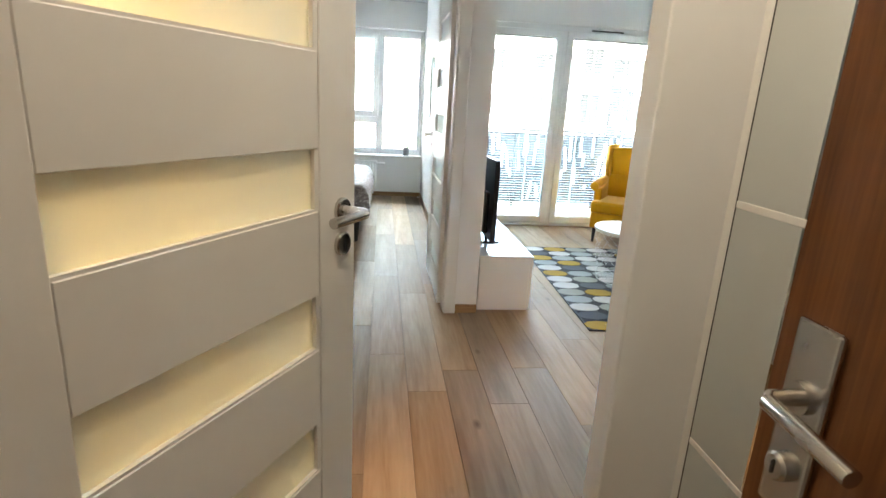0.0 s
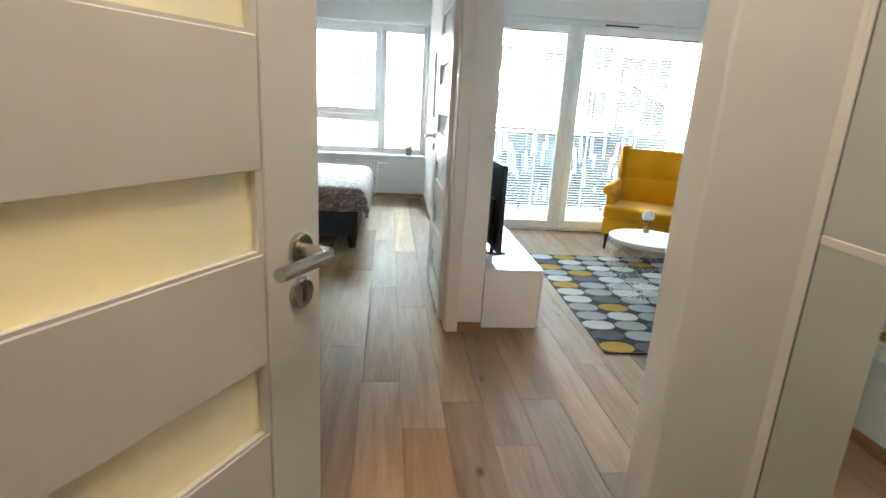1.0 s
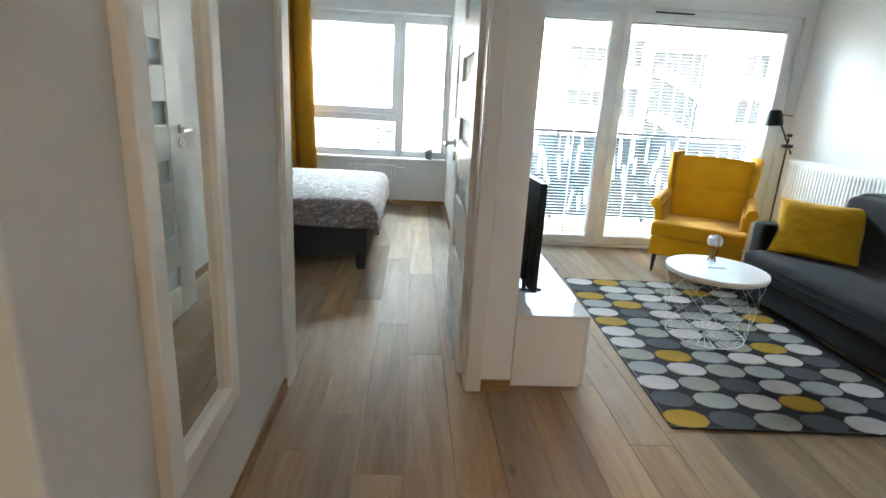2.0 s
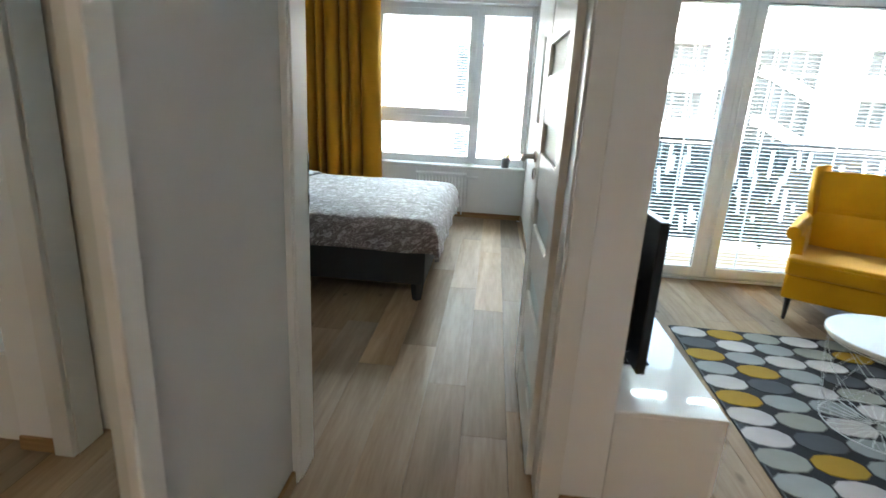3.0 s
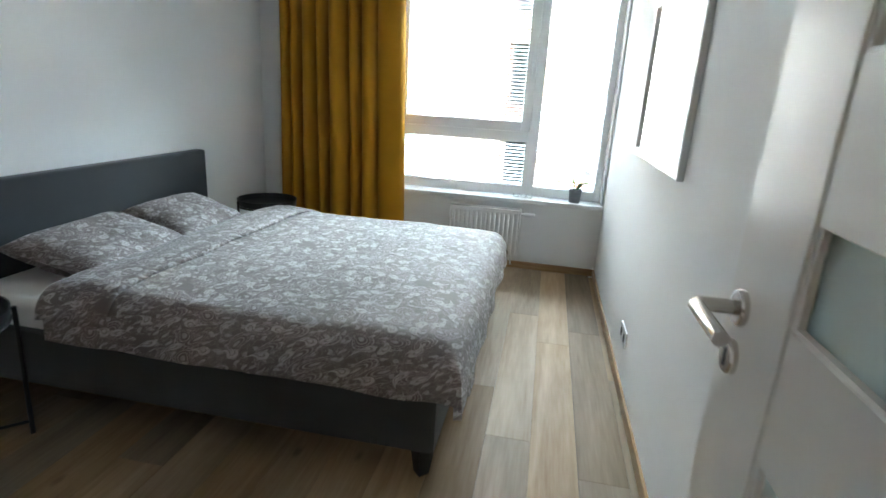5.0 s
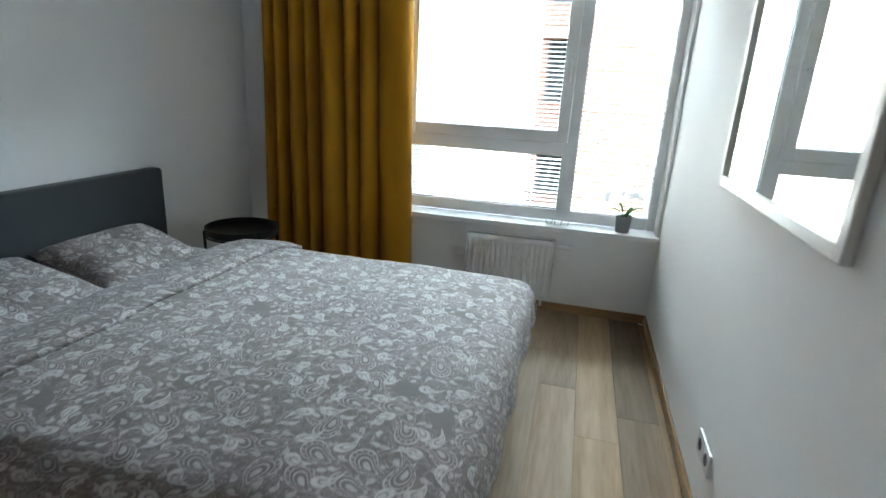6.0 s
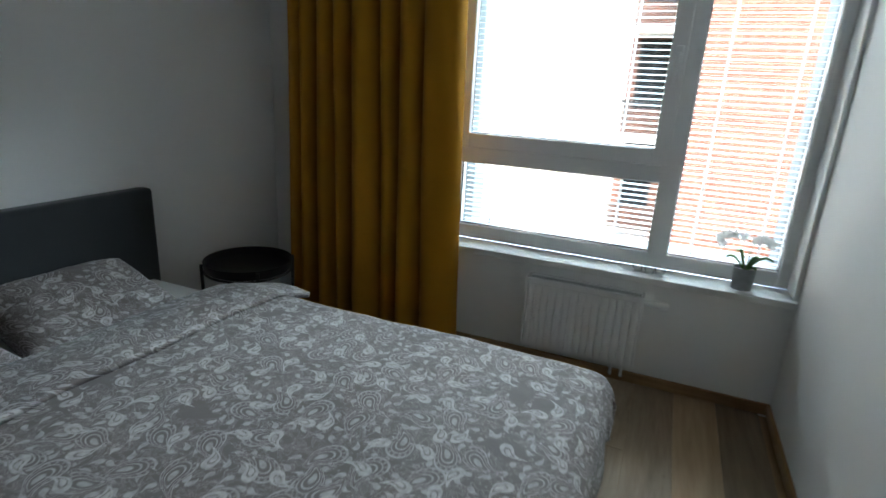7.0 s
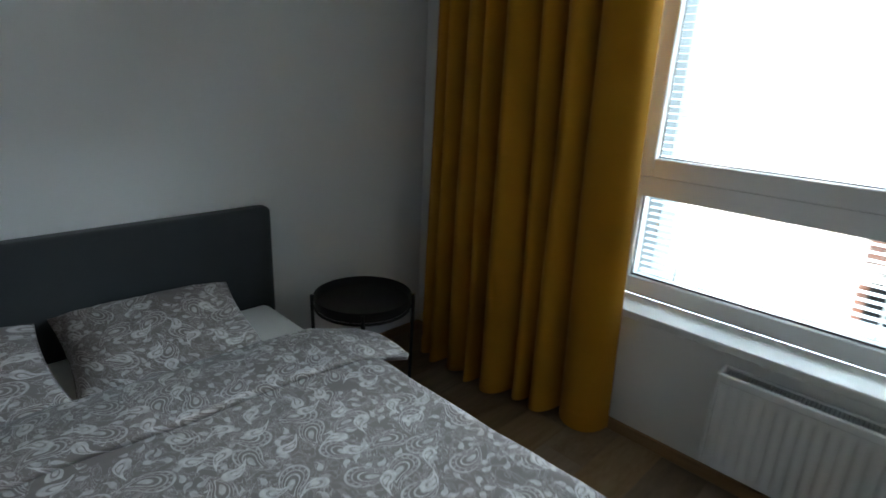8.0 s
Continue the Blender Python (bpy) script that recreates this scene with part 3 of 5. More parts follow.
bm = bmesh.new()
for a, b, c, d in ((-1.195, -1.118, 0.552, 2.15), (0.433, 0.497, 0.552, 2.15), (-1.118, 0.433, 0.552, 0.624), (-1.118, 0.433, 2.058, 2.15)):
    box(a - ox, b - ox, 7.765 - oy, 7.85 - oy, c - oz, d - oz, 0.004, bm)
part("window_frame", bm, PVC, win)
part("mullion", wx(-0.127, -0.037, 7.765, 7.85, 0.607, 2.085), PVC, win)
part("transom", wx(-1.135, -0.115, 7.767, 7.85, 0.963, 1.044), PVC, win)
sash = bar_frame(win, "sash", -1.15 - ox, -0.10 - ox, 1.046 - oz, 2.10 - oz, 7.742 - oy, 7.802 - oy, 0.071, "opening white sash")
light(win, -1.078 - ox, -0.164 - ox, 1.120 - oz, 2.02 - oz, 7.797 - oy)
light(win, -1.115 - ox, -0.130 - ox, 0.630 - oz, 0.960 - oz, 7.80 - oy)
light(win, -0.033 - ox, 0.430 - ox, 0.626 - oz, 2.055 - oz, 7.80 - oy)
part("handle", tube([(-0.133 - ox, 7.742 - oy, 1.53 - oz), (-0.133 - ox, 7.702 - oy, 1.53 - oz), (-0.133 - ox, 7.699 - oy, 1.515 - oz), (-0.133 - ox, 7.699 - oy, 1.41 - oz)], 0.009, 10), PVC, win, "white window handle", True)
part("handle_base", wx(-0.149, -0.117, 7.732, 7.743, 1.495, 1.565, 0.003), PVC, win)
for z in (1.10, 1.98):
    part("sash_hinge", rod((-1.155 - ox, 7.738 - oy, z - 0.03 - oz), (-1.155 - ox, 7.738 - oy, z + 0.03 - oz), 0.008), PVC, win, "", True)
structure("window_sill_1", box(-2.0, 0.496, 7.585, 7.765, 0.518, 0.552, 0.006, seg=2), surface("pale_stone_sill", (0.82, 0.815, 0.80), 0.36, var=0.04, scale=9), "pale polished window sill", "window sill")
structure("window_reveal", box(0.478, 0.4965, 7.612, 7.765, 0.553, 2.15, 0.003), PVC, "white plastic reveal strip beside the window", "trim")
blind(-1.10, -0.155, 1.10, 2.05, 7.83, (0.15, 0.82))
blind(-1.115, -0.12, 0.615, 0.985, 7.865, (0.15, 0.82))
blind(-0.04, 0.45, 0.612, 2.08, 7.865, (0.22, 0.8))

# outer reveals of the facade round the bedroom window
for x0, x1, z0, z1 in ((-1.6, -1.105, 0.3, 2.4), (0.445, 0.9, 0.3, 2.4), (-1.105, 0.445, 0.3, 0.585)):
    structure("wall_window_outer", box(x0, x1, 7.955, 8.13, z0, z1, 0.004), surface("grey_facade_render", (0.35, 0.36, 0.37), 0.9, var=0.06, scale=3, bump=0.2), "grey rendered outer window reveal", "wall")

# living room: two glazed balcony doors
bal = thing("window_2", (2.0, 6.04, 0.0), "tall white plastic balcony doors in the living room", "window")
bal["kind"] = "structure"
ox, oy, oz = bal.location
bm = bmesh.new()
for a, b, c, d in ((0.573, 0.64, 0.02, 2.10), (3.33, 3.40, 0.02, 2.10), (0.64, 3.33, 0.02, 0.06), (0.64, 3.33, 2.03, 2.10)):
    box(a - ox, b - ox, 6.01 - oy, 6.09 - oy, c - oz, d - oz, 0.004, bm)
part("window_frame", bm, PVC, bal)
part("threshold", wx(0.573, 3.40, 5.985, 6.16, 0.0, 0.02, 0.003), PVC, bal, "grey-white door threshold")
for a, b in ((0.63, 1.795), (1.835, 3.34)):
    bar_frame(bal, "sash", a - ox, b - ox, 0.035, 2.045, 5.985 - oy, 6.045 - oy, 0.07 if a < 1 else 0.068, "white door sash")
part("mullion", wx(1.785, 1.845, 6.0, 6.08, 0.06, 2.03), PVC, bal)
light(bal, 0.70 - ox, 1.722 - ox, 0.105, 1.972, 6.02 - oy)
light(bal, 1.906 - ox, 3.27 - ox, 0.105, 1.972, 6.02 - oy)
part("handle", tube([(1.76 - ox, 5.985 - oy, 1.05), (1.76 - ox, 5.945 - oy, 1.05), (1.76 - ox, 5.942 - oy, 1.035), (1.76 - ox, 5.942 - oy, 0.93)], 0.009, 10), PVC, bal, "white door handle", True)
part("handle_base", wx(1.744, 1.776, 5.975, 5.986, 1.01, 1.09, 0.003), PVC, bal)
part("air_vent", wx(2.08, 2.42, 5.972, 5.986, 2.056, 2.069, 0.003), RUBBER, bal, "slim dark air vent")
blind(0.70, 1.73, 0.095, 1.985, 6.06, (0.2, 0.8), tilt=0)
blind(1.90, 3.275, 0.095, 1.985, 6.06, (0.12, 0.5, 0.88), tilt=0)

# ---- curtain ----
def curtain(name, x0, x1, y, z0, z1, widths, depth, flare, label, seed):
    """Cloth in rounded columns of uneven width with narrow valleys between them."""
    rnd = random.Random(seed)
    total = sum(widths)
    edges = [0.0]
    for w in widths:
        edges.append(edges[-1] + w / total)
    heights = [rnd.uniform(0.6, 1.1) for _ in widths[:-1]] + [0.5]
    sway = [rnd.uniform(-0.012, 0.012) for _ in range(len(widths) + 1)]

    def at(u, v):
        i = max(k for k in range(len(widths)) if u >= edges[k] - 1e-9)
        f = min(1.0, (u - edges[i]) / (edges[i + 1] - edges[i]))
        col = math.sin(math.pi * f) ** 1.15 if 0 < f < 1 else 0.0
        lean = sway[i] * (1 - f) + sway[i + 1] * f
        d = depth * heights[i] * (0.8 + 0.25 * v)
        dent = 0.010 * math.sin(2 * math.pi * f + i) * math.sin(v * 5 + 2 * i)
        yy = y + 0.055 - d * col + dent + 0.005 * noise.noise((u * 9, v * 4, 2.0))
        pinch = 0.12 * (x1 - x0) * (edges[i + 1] - edges[i]) * math.sin(2 * math.pi * f)
        xx = x0 + (x1 - x0) * u + flare * u * v - pinch + lean * v
        return (xx, yy, z1 + (z0 - z1) * v + 0.012 * (1 - col) * v)
    t = thing(name, ((x0 + x1) / 2, y, z0), label, "curtain")
    bm = sheet(lambda u, v: tuple(Vector(at(u, v)) - t.location), 240, 28)
    ob = part("cloth", bm, CURTAIN, t, "", True)
    sol = ob.modifiers.new("thickness", "SOLIDIFY")
    sol.thickness = 0.003
    part("hem", sheet(lambda u, v: tuple(Vector(at(u, 1.0)) - t.location + Vector((0, -0.004, -0.001 + 0.07 * v))), 240, 1), CURTAIN, t, "stitched hem", True)
    return t


curtain("curtain", -2.02, -1.075, 7.50, 0.03, 2.44, (0.10, 0.07, 0.12, 0.075, 0.14, 0.085, 0.11, 0.20), 0.20, 0.075, "mustard yellow curtain hanging in deep folds beside the window", 3)
rail = thing("curtain_rail", (-0.85, 7.50, 2.44), "white ceiling curtain rail", "curtain rail")
part("track", box(-1.37, 1.34, -0.02, 0.02, 0.02, 0.06, 0.004), PVC, rail)

# ---- radiator ----
ENAMEL = surface("radiator_enamel", (0.87, 0.875, 0.875), 0.4, var=0.01, scale=3, bump=0.02)


GRILLE = surface("grey_grille_steel", (0.30, 0.32, 0.33), 0.45, var=0.03)


def radiator(at, rz, w, h, label, group="radiators"):
    """A panel radiator; local x along the wall, y towards the room from 0 to 0.085, z from its lower edge."""
    t = thing("radiator", at, label, "radiator", group, rz)
    t.scale = (1.0, 1.2, 1.0)
    n = int(w / 0.036)

    def front(u, v):
        s = 0.5 + 0.5 * math.cos(u * n * math.tau)
        edge = min(1.0, 10 * min(v, 1 - v))
        return (-w / 2 + 0.012 + (w - 0.024) * u, 0.077 - 0.007 * (s ** 4) * edge, 0.012 + (h - 0.04) * v)
    part("front_panel", sheet(front, n * 10, 40), ENAMEL, t, "ribbed white steel panel", True)
    part("back_panel", box(-w / 2 + 0.012, w / 2 - 0.012, 0.012, 0.02, 0.012, h - 0.03), ENAMEL, t)
    for x in (-w / 2, w / 2 - 0.012):
        part("side_cover", box(x, x + 0.012, 0.008, 0.08, 0.015, h, 0.003), PVC, t)
    bm = bmesh.new()
    box(-w / 2 + 0.012, w / 2 - 0.012, 0.066, 0.08, h - 0.03, h, 0.003, bm)
    box(-w / 2 + 0.012, w / 2 - 0.012, 0.008, 0.02, h - 0.03, h, 0.003, bm)
    part("top_rim", bm, PVC, t)
    bm = bmesh.new()
    for k in range(int((w - 0.03) / 0.012)):
        x = -w / 2 + 0.016 + k * 0.012
        box(x, x + 0.007, 0.02, 0.066, h - 0.011, h - 0.008, 0, bm)
    part("top_grille", bm, GRILLE, t, "grey slotted top grille")
    part("valve", rod((-w / 2, 0.045, h - 0.035), (-w / 2 - 0.03, 0.045, h - 0.035), 0.011), PVC, t, "", True)
    part("thermostat", rod((-w / 2 - 0.03, 0.045, h - 0.035), (-w / 2 - 0.105, 0.045, h - 0.035), 0.017, 0.014, 18), PVC, t, "white thermostat head", True)
    for x in (0.05 - w / 2, 0.10 - w / 2):
        part("pipe", tube([(x, 0.04, 0.012), (x, 0.04, -0.06), (x, 0.02, -0.075), (x, 0.0, -0.075)], 0.008, 10), PVC, t, "", True)
    return t


radiator((-0.374, WY - 0.001, 0.108), 180, 0.548, 0.369, "small white ribbed radiator under the bedroom window")
radiator((3.499, 5.25, 0.40), 90, 1.1, 0.52, "white ribbed radiator on the living room wall")

# ---- bed ----
bed = thing("bed", (-1.18, 5.88, 0), "double bed frame upholstered in dark grey cloth with a low headboard", "bed")
X0, X1, Y0, Y1 = -1.05, 0.955, -0.825, 0.825
part("headboard", box(X0, X0 + 0.075, Y0 - 0.01, Y1 + 0.01, 0.10, 0.85, 0.022, seg=3), BEDCLOTH, bed, "dark grey padded headboard", True)
for y in (Y0, Y1 - 0.045):
    part("side_rail", box(X0 + 0.077, X1 - 0.014, y, y + 0.045, 0.115, 0.34, 0.012, seg=2), BEDCLOTH, bed, "", True)
part("foot_rail", box(X1 - 0.045, X1, Y0 + 0.003, Y1 - 0.003, 0.116, 0.339, 0.012, seg=2), BEDCLOTH, bed, "", True)
part("slatted_base", box(X0 + 0.08, X1 - 0.05, Y0 + 0.05, Y1 - 0.05, 0.24, 0.262), RUBBER, bed)
for x in (X0 + 0.12, X1 - 0.05):
    for y in (Y0 + 0.05, Y1 - 0.05):
        part("leg", rod((x, y, 0), (x, y, 0.12), 0.028, 0.046, 4), BLACK, bed, "short black tapered leg")
mat_bm = box(X0 + 0.08, X1 - 0.055, Y0 + 0.035, Y1 - 0.035, 0.263, 0.455, 0.045, seg=4)
solid("mattress", mat_bm, SHEET, "mattress in a white fitted sheet on the bed", "mattress", smooth=True, at=(-1.18, 5.88, 0))


def ripple(x, y, s=1.0):
    return noise.noise((x * 2.2 * s, y * 2.2 * s, 3.1)) * 0.5 + noise.noise((x * 5 * s, y * 5 * s, 7.7)) * 0.3 + noise.noise((x * 12 * s, y * 12 * s, 1.3)) * 0.14


DUVET = (1.725, 1.95)


def duvet_point(u, v, lift=0.0):
    """Duvet over the mattress: u from head to foot, v across; it hangs over the foot and both sides."""
    length, width = DUVET
    s, w = u * length, (v - 0.5) * width
    half = 0.845
    x = -1.71 + s
    z = 0.505 + lift
    over_x = max(0.0, x - (-0.245))
    over_y = max(0.0, abs(w) - (half - 0.10))
    r = 0.10
    sx = math.copysign(1, w)

    def drape(o):
        if o < r * 1.57:
            return r * math.sin(o / r), -r * (1 - math.cos(o / r))
        return r + 0.10 * (o - r * 1.57), -r - (o - r * 1.57) * 0.97
    dx, zx = drape(over_x)
    dy, zy = drape(over_y)
    x = min(x, -0.245) + dx
    y = sx * (min(abs(w), half - 0.10) + dy) if over_y else w
    crown = 0.035 * (1 - (2 * u - 1) ** 4) * (1 - (2 * v - 1) ** 4)
    hang = -(zx + zy)
    z = z + min(zx, zy) + (-0.12 * min(abs(zx), abs(zy))) + crown
    rp = ripple(s, w)
    z += 0.016 * rp
    if hang > 0.05:
        k = min(1.0, (hang - 0.05) * 6)
        wave = 0.007 * math.sin((s if over_y else w) * 16 + 3 * rp) + 0.012 * noise.noise((s * 4, w * 4, 9.0))
        if over_y:
            y += sx * wave * k
        if over_x:
            x += wave * k
    return (x, 5.88 + y, max(z, 0.29))


duv = thing("duvet", (-0.95, 5.88, 0.45), "grey duvet with a white paisley print spread over the bed", "duvet")
bm = sheet(lambda u, v: tuple(Vector(duvet_point(u, v)) - duv.location), 150, 170)
dc = part("cover", bm, PAISLEY, duv, "", True)
thicken(dc, 0.028)


def turned_back(u, v):
    """The head end of the duvet turned back into a flat band."""
    w = (v - 0.5) * 1.84
    s = -0.01 + 0.30 * u
    p = Vector(duvet_point(max(0.0, 0.29 * u / DUVET[0]), 0.5 + w / DUVET[1]))
    puff = 0.020 + 0.016 * math.sin(u * math.pi)
    skew = 0.045 * (v - 0.35)
    y, z = p.y, p.z
    if w > 0.72:
        # the far corner sticks out stiffly over the edge of the bed
        o = w - 0.72
        y, z = 5.88 + 0.72 + 0.95 * o, duvet_point(0.29 * u / DUVET[0], 0.5 + 0.72 / DUVET[1])[2] - 0.28 * o
        skew += 0.10 * o
    return Vector((-1.72 + s + skew + 0.006 * math.sin(v * 23), y, z + puff + 0.006 * ripple(u, w, 2)))


fold = part("turned_band", sheet(lambda u, v: tuple(turned_back(u, v) - duv.location), 26, 120), PAISLEY, duv, "turned-back end of the duvet", True)
thicken(fold, 0.022)


def pillow(name, at, rot, w, d, h, material, label, category, seed=1, group=""):
    """A soft pillow with pinched corners and a seam; lies flat in its own frame."""
    t = thing(name, (0, 0, 0), label, category, group)
    t.matrix_basis = pose(*at, *rot)

    def half(sign):
        def f(u, v):
            a, b = 2 * u - 1, 2 * v - 1
            px = a * w / 2 * (1 - 0.07 * (1 - abs(b)) ** 0 * (1 - b * b) * abs(a) ** 3)
            py = b * d / 2 * (1 - 0.07 * (1 - a * a) * abs(b) ** 3)
            g = max(0.0, (1 - a ** 4) * (1 - b ** 4)) ** 0.55
            wr = 0.010 * noise.noise((a * 2.4 + seed, b * 2.4, 2.0)) + 0.006 * noise.noise((a * 6 + seed, b * 6, 4.0))
            return (px, py, sign * g * (h / 2 + wr))
        return f
    bm = sheet(half(1), 40, 40)
    sheet(half(-1), 40, 40, bm)
    bmesh.ops.remove_doubles(bm, verts=bm.verts, dist=0.0008)
    part("case", bm, material, t, "", True)
    rim = []
    for a, b in [(k / 20 - 1, -1) for k in range(40)] + [(1, k / 20 - 1) for k in range(40)] + [(1 - k / 20, 1) for k in range(40)] + [(-1, 1 - k / 20) for k in range(40)]:
        rim.append((a * w / 2 * (1 - 0.07 * (1 - b * b) * abs(a) ** 3), b * d / 2 * (1 - 0.07 * (1 - a * a) * abs(b) ** 3), 0))
    part("seam", tube(rim, 0.003, 6, True), material, t, "", True)
    return t


pillow("pillow", (-1.91, 5.575, 0.53), (0, 14, 4), 0.46, 0.68, 0.16, PAISLEY, "grey paisley pillow on the white sheet", "pillow", 1, "bed pillows")
pillow("pillow", (-1.93, 6.205, 0.525), (0, 17, -3), 0.44, 0.56, 0.155, PAISLEY, "plump grey paisley pillow against the headboard", "pillow", 5, "bed pillows")


# ---- black tray tables ----
def tray_table(at, rz, label, wide=1.0):
    t = thing("side_table", at, label, "side table", "bedside tray tables", rz)
    t.scale = (wide, wide, 1.0)
    part("tray", lathe([(0.0, 0.466), (0.212, 0.466), (0.220, 0.474), (0.224, 0.510), (0.219, 0.510), (0.214, 0.478), (0.208, 0.473), (0.0, 0.473)], 56), BLACK, t, "round black tray with a raised rim", True)
    for k in range(4):
        a = math.tau * k / 4 + math.pi / 4
        c, s = math.cos(a), math.sin(a)
        part("leg", tube([(0.231 * c, 0.231 * s, 0.505), (0.231 * c, 0.231 * s, 0.46), (0.222 * c, 0.222 * s, 0.008), (0.222 * c, 0.222 * s, 0.0)], 0.0085, 10), BLACK, t, "", True)
    ring = [(0.217 * math.cos(k * math.tau / 40), 0.217 * math.sin(k * math.tau / 40), 0.461) for k in range(40)]
    part("support_ring", tube(ring, 0.006, 8, True), BLACK, t, "", True)
    for k in range(2):
        a = math.tau * k / 4 + math.pi / 4
        z = 0.05 + 0.012 * k
        part("cross_brace", tube([(0.222 * math.cos(a), 0.222 * math.sin(a), z), (-0.222 * math.cos(a), -0.222 * math.sin(a), z)], 0.006, 8), BLACK, t, "", True)
    return t


tray_table((-1.86, 6.95, 0), 8, "round black metal tray table between the bed and the curtain", 0.9)
tray_table((-1.872, 4.772, 0), 1, "round black metal tray table beside the bed")

# ---- small things in the bedroom ----
sock = thing("wall_socket", (0.496, 5.985, 0.25), "double white wall socket low on the wall", "socket", rz=90)
for k in (-1, 1):
    part("socket_plate", box(k * 0.041 - 0.039, k * 0.041 + 0.039, 0.0, 0.009, -0.04, 0.04, 0.004, seg=2), PVC, sock)
    part("socket_well", lathe([(0.021, 0.0095), (0.021, 0.0105), (0.018, 0.0105)], 24), RUBBER, sock, "", False, pose(k * 0.041, 0, 0, -90))

POT = surface("grey_ceramic", (0.26, 0.27, 0.275), 0.5, var=0.1, scale=40)
LEAF = thin_cloth("orchid_leaf", (0.06, 0.16, 0.035), 0.35)
PETAL = thin_cloth("white_petal", (0.86, 0.84, 0.83), 0.35)
STEM = surface("green_stem", (0.08, 0.12, 0.04), 0.5, var=0.1)
SOIL = surface("bark_soil", (0.06, 0.04, 0.025), 0.95, var=0.3, scale=80, bump=0.6)


def petal_bm(cx, cy, cz, r, facing, bm):
    q = Vector(facing).to_track_quat("Z", "Y")
    for k in range(5):
        a = k * math.tau / 5 + 0.3
        d = q @ Vector((math.cos(a), math.sin(a), 0.15))
        e = q @ Vector((-math.sin(a), math.cos(a), 0))
        c = Vector((cx, cy, cz))
        o = bm.verts.new(c)
        p1 = bm.verts.new(c + d * r * 0.5 + e * r * 0.36)
        p2 = bm.verts.new(c + d * r * 0.92 + e * r * 0.22)
        p3 = bm.verts.new(c + d * r + q @ Vector((0, 0, -0.12 * r)))
        p4 = bm.verts.new(c + d * r * 0.92 - e * r * 0.22)
        p5 = bm.verts.new(c + d * r * 0.5 - e * r * 0.36)
        bm.faces.new((o, p1, p2, p3, p4, p5))
    return bm


orch = thing("potted_orchid", (0.285, 7.665, 0.552), "white orchid in a grey ceramic pot on the window sill", "plant")
part("pot", lathe([(0.0, 0.0), (0.040, 0.0), (0.047, 0.10), (0.043, 0.10), (0.040, 0.085), (0.0, 0.085)], 32), POT, orch, "small grey ceramic pot", True)
part("soil", lathe([(0.0, 0.084), (0.040, 0.084), (0.034, 0.09), (0.0, 0.092)], 20), SOIL, orch)
for a, ln, up, wide in ((0.05, 0.095, 0.060, 0.030), (3.05, 0.075, 0.050, 0.026), (5.3, 0.055, 0.022, 0.028), (0.75, 0.070, 0.050, 0.026), (2.3, 0.055, 0.075, 0.022)):
    c, s = math.cos(a), math.sin(a)

    def blade(u, v):
        half = (v - 0.5) * wide * math.sin(math.pi * (u * 0.93 + 0.07)) ** 0.7
        out = 0.008 + ln * u
        return (out * c - half * s, out * s + half * c, 0.088 + up * math.sin(u * 2.2) + 0.008 * abs(2 * v - 1))
    thicken(part("leaf", sheet(blade, 12, 4), LEAF, orch, "", True), 0.0015)
part("stem", tube([(0, 0, 0.09), (0.004, -0.004, 0.16), (0.0, -0.006, 0.215), (-0.03, -0.008, 0.245), (-0.075, -0.01, 0.245), (-0.115, -0.01, 0.225)], 0.0022, 6), STEM, orch, "", True)
part("stem", tube([(0, 0, 0.09), (0.008, 0.004, 0.16), (0.02, 0.0, 0.225), (0.05, -0.004, 0.235), (0.075, -0.006, 0.22)], 0.0022, 6), STEM, orch, "", True)
rnd = random.Random(8)
for x, z in ((-0.12, 0.222), (-0.095, 0.238), (-0.065, 0.245), (-0.03, 0.24), (0.02, 0.23), (0.05, 0.236), (0.077, 0.218), (-0.11, 0.20)):
    part("flower", petal_bm(x, -0.012, z, 0.026, (rnd.uniform(-0.5, 0.5), -1, rnd.uniform(-0.3, 0.3)), bmesh.new()), PETAL, orch, "white orchid flower")

for x, y in ((-0.155, 7.665), (-0.10, 7.65), (-0.055, 7.66)):
    c = thing("glass_candle_holder", (x, y, 0.552), "small clear glass candle holder on the window sill", "candle holder", "candle holders")
    part("bowl", lathe([(0.0, 0.0), (0.018, 0.0), (0.024, 0.03), (0.021, 0.03), (0.016, 0.006), (0.0, 0.006)], 20), CLEAR, c, "", True)
# ---- living room: television bench ----
bench = thing("tv_bench", (0.752, 4.04, 0), "long white high-gloss television bench against the wall", "tv bench")
part("body", box(-0.168, 0.155, -0.605, 0.605, 0.012, 0.352, 0.002), GLOSS, bench)
part("top", box(-0.172, 0.172, -0.617, 0.617, 0.353, 0.366, 0.002), GLOSS, bench, "glossy white top")
part("end_panel", box(-0.170, 0.154, -0.616, -0.606, 0.008, 0.352, 0.0015), GLOSS, bench)
part("end_panel", box(-0.170, 0.154, 0.606, 0.616, 0.008, 0.352, 0.0015), GLOSS, bench)
for y in (-0.611, 0.002):
    part("door", box(0.157, 0.172, y, y + 0.608, 0.016, 0.350, 0.0015), GLOSS, bench, "handleless glossy front")

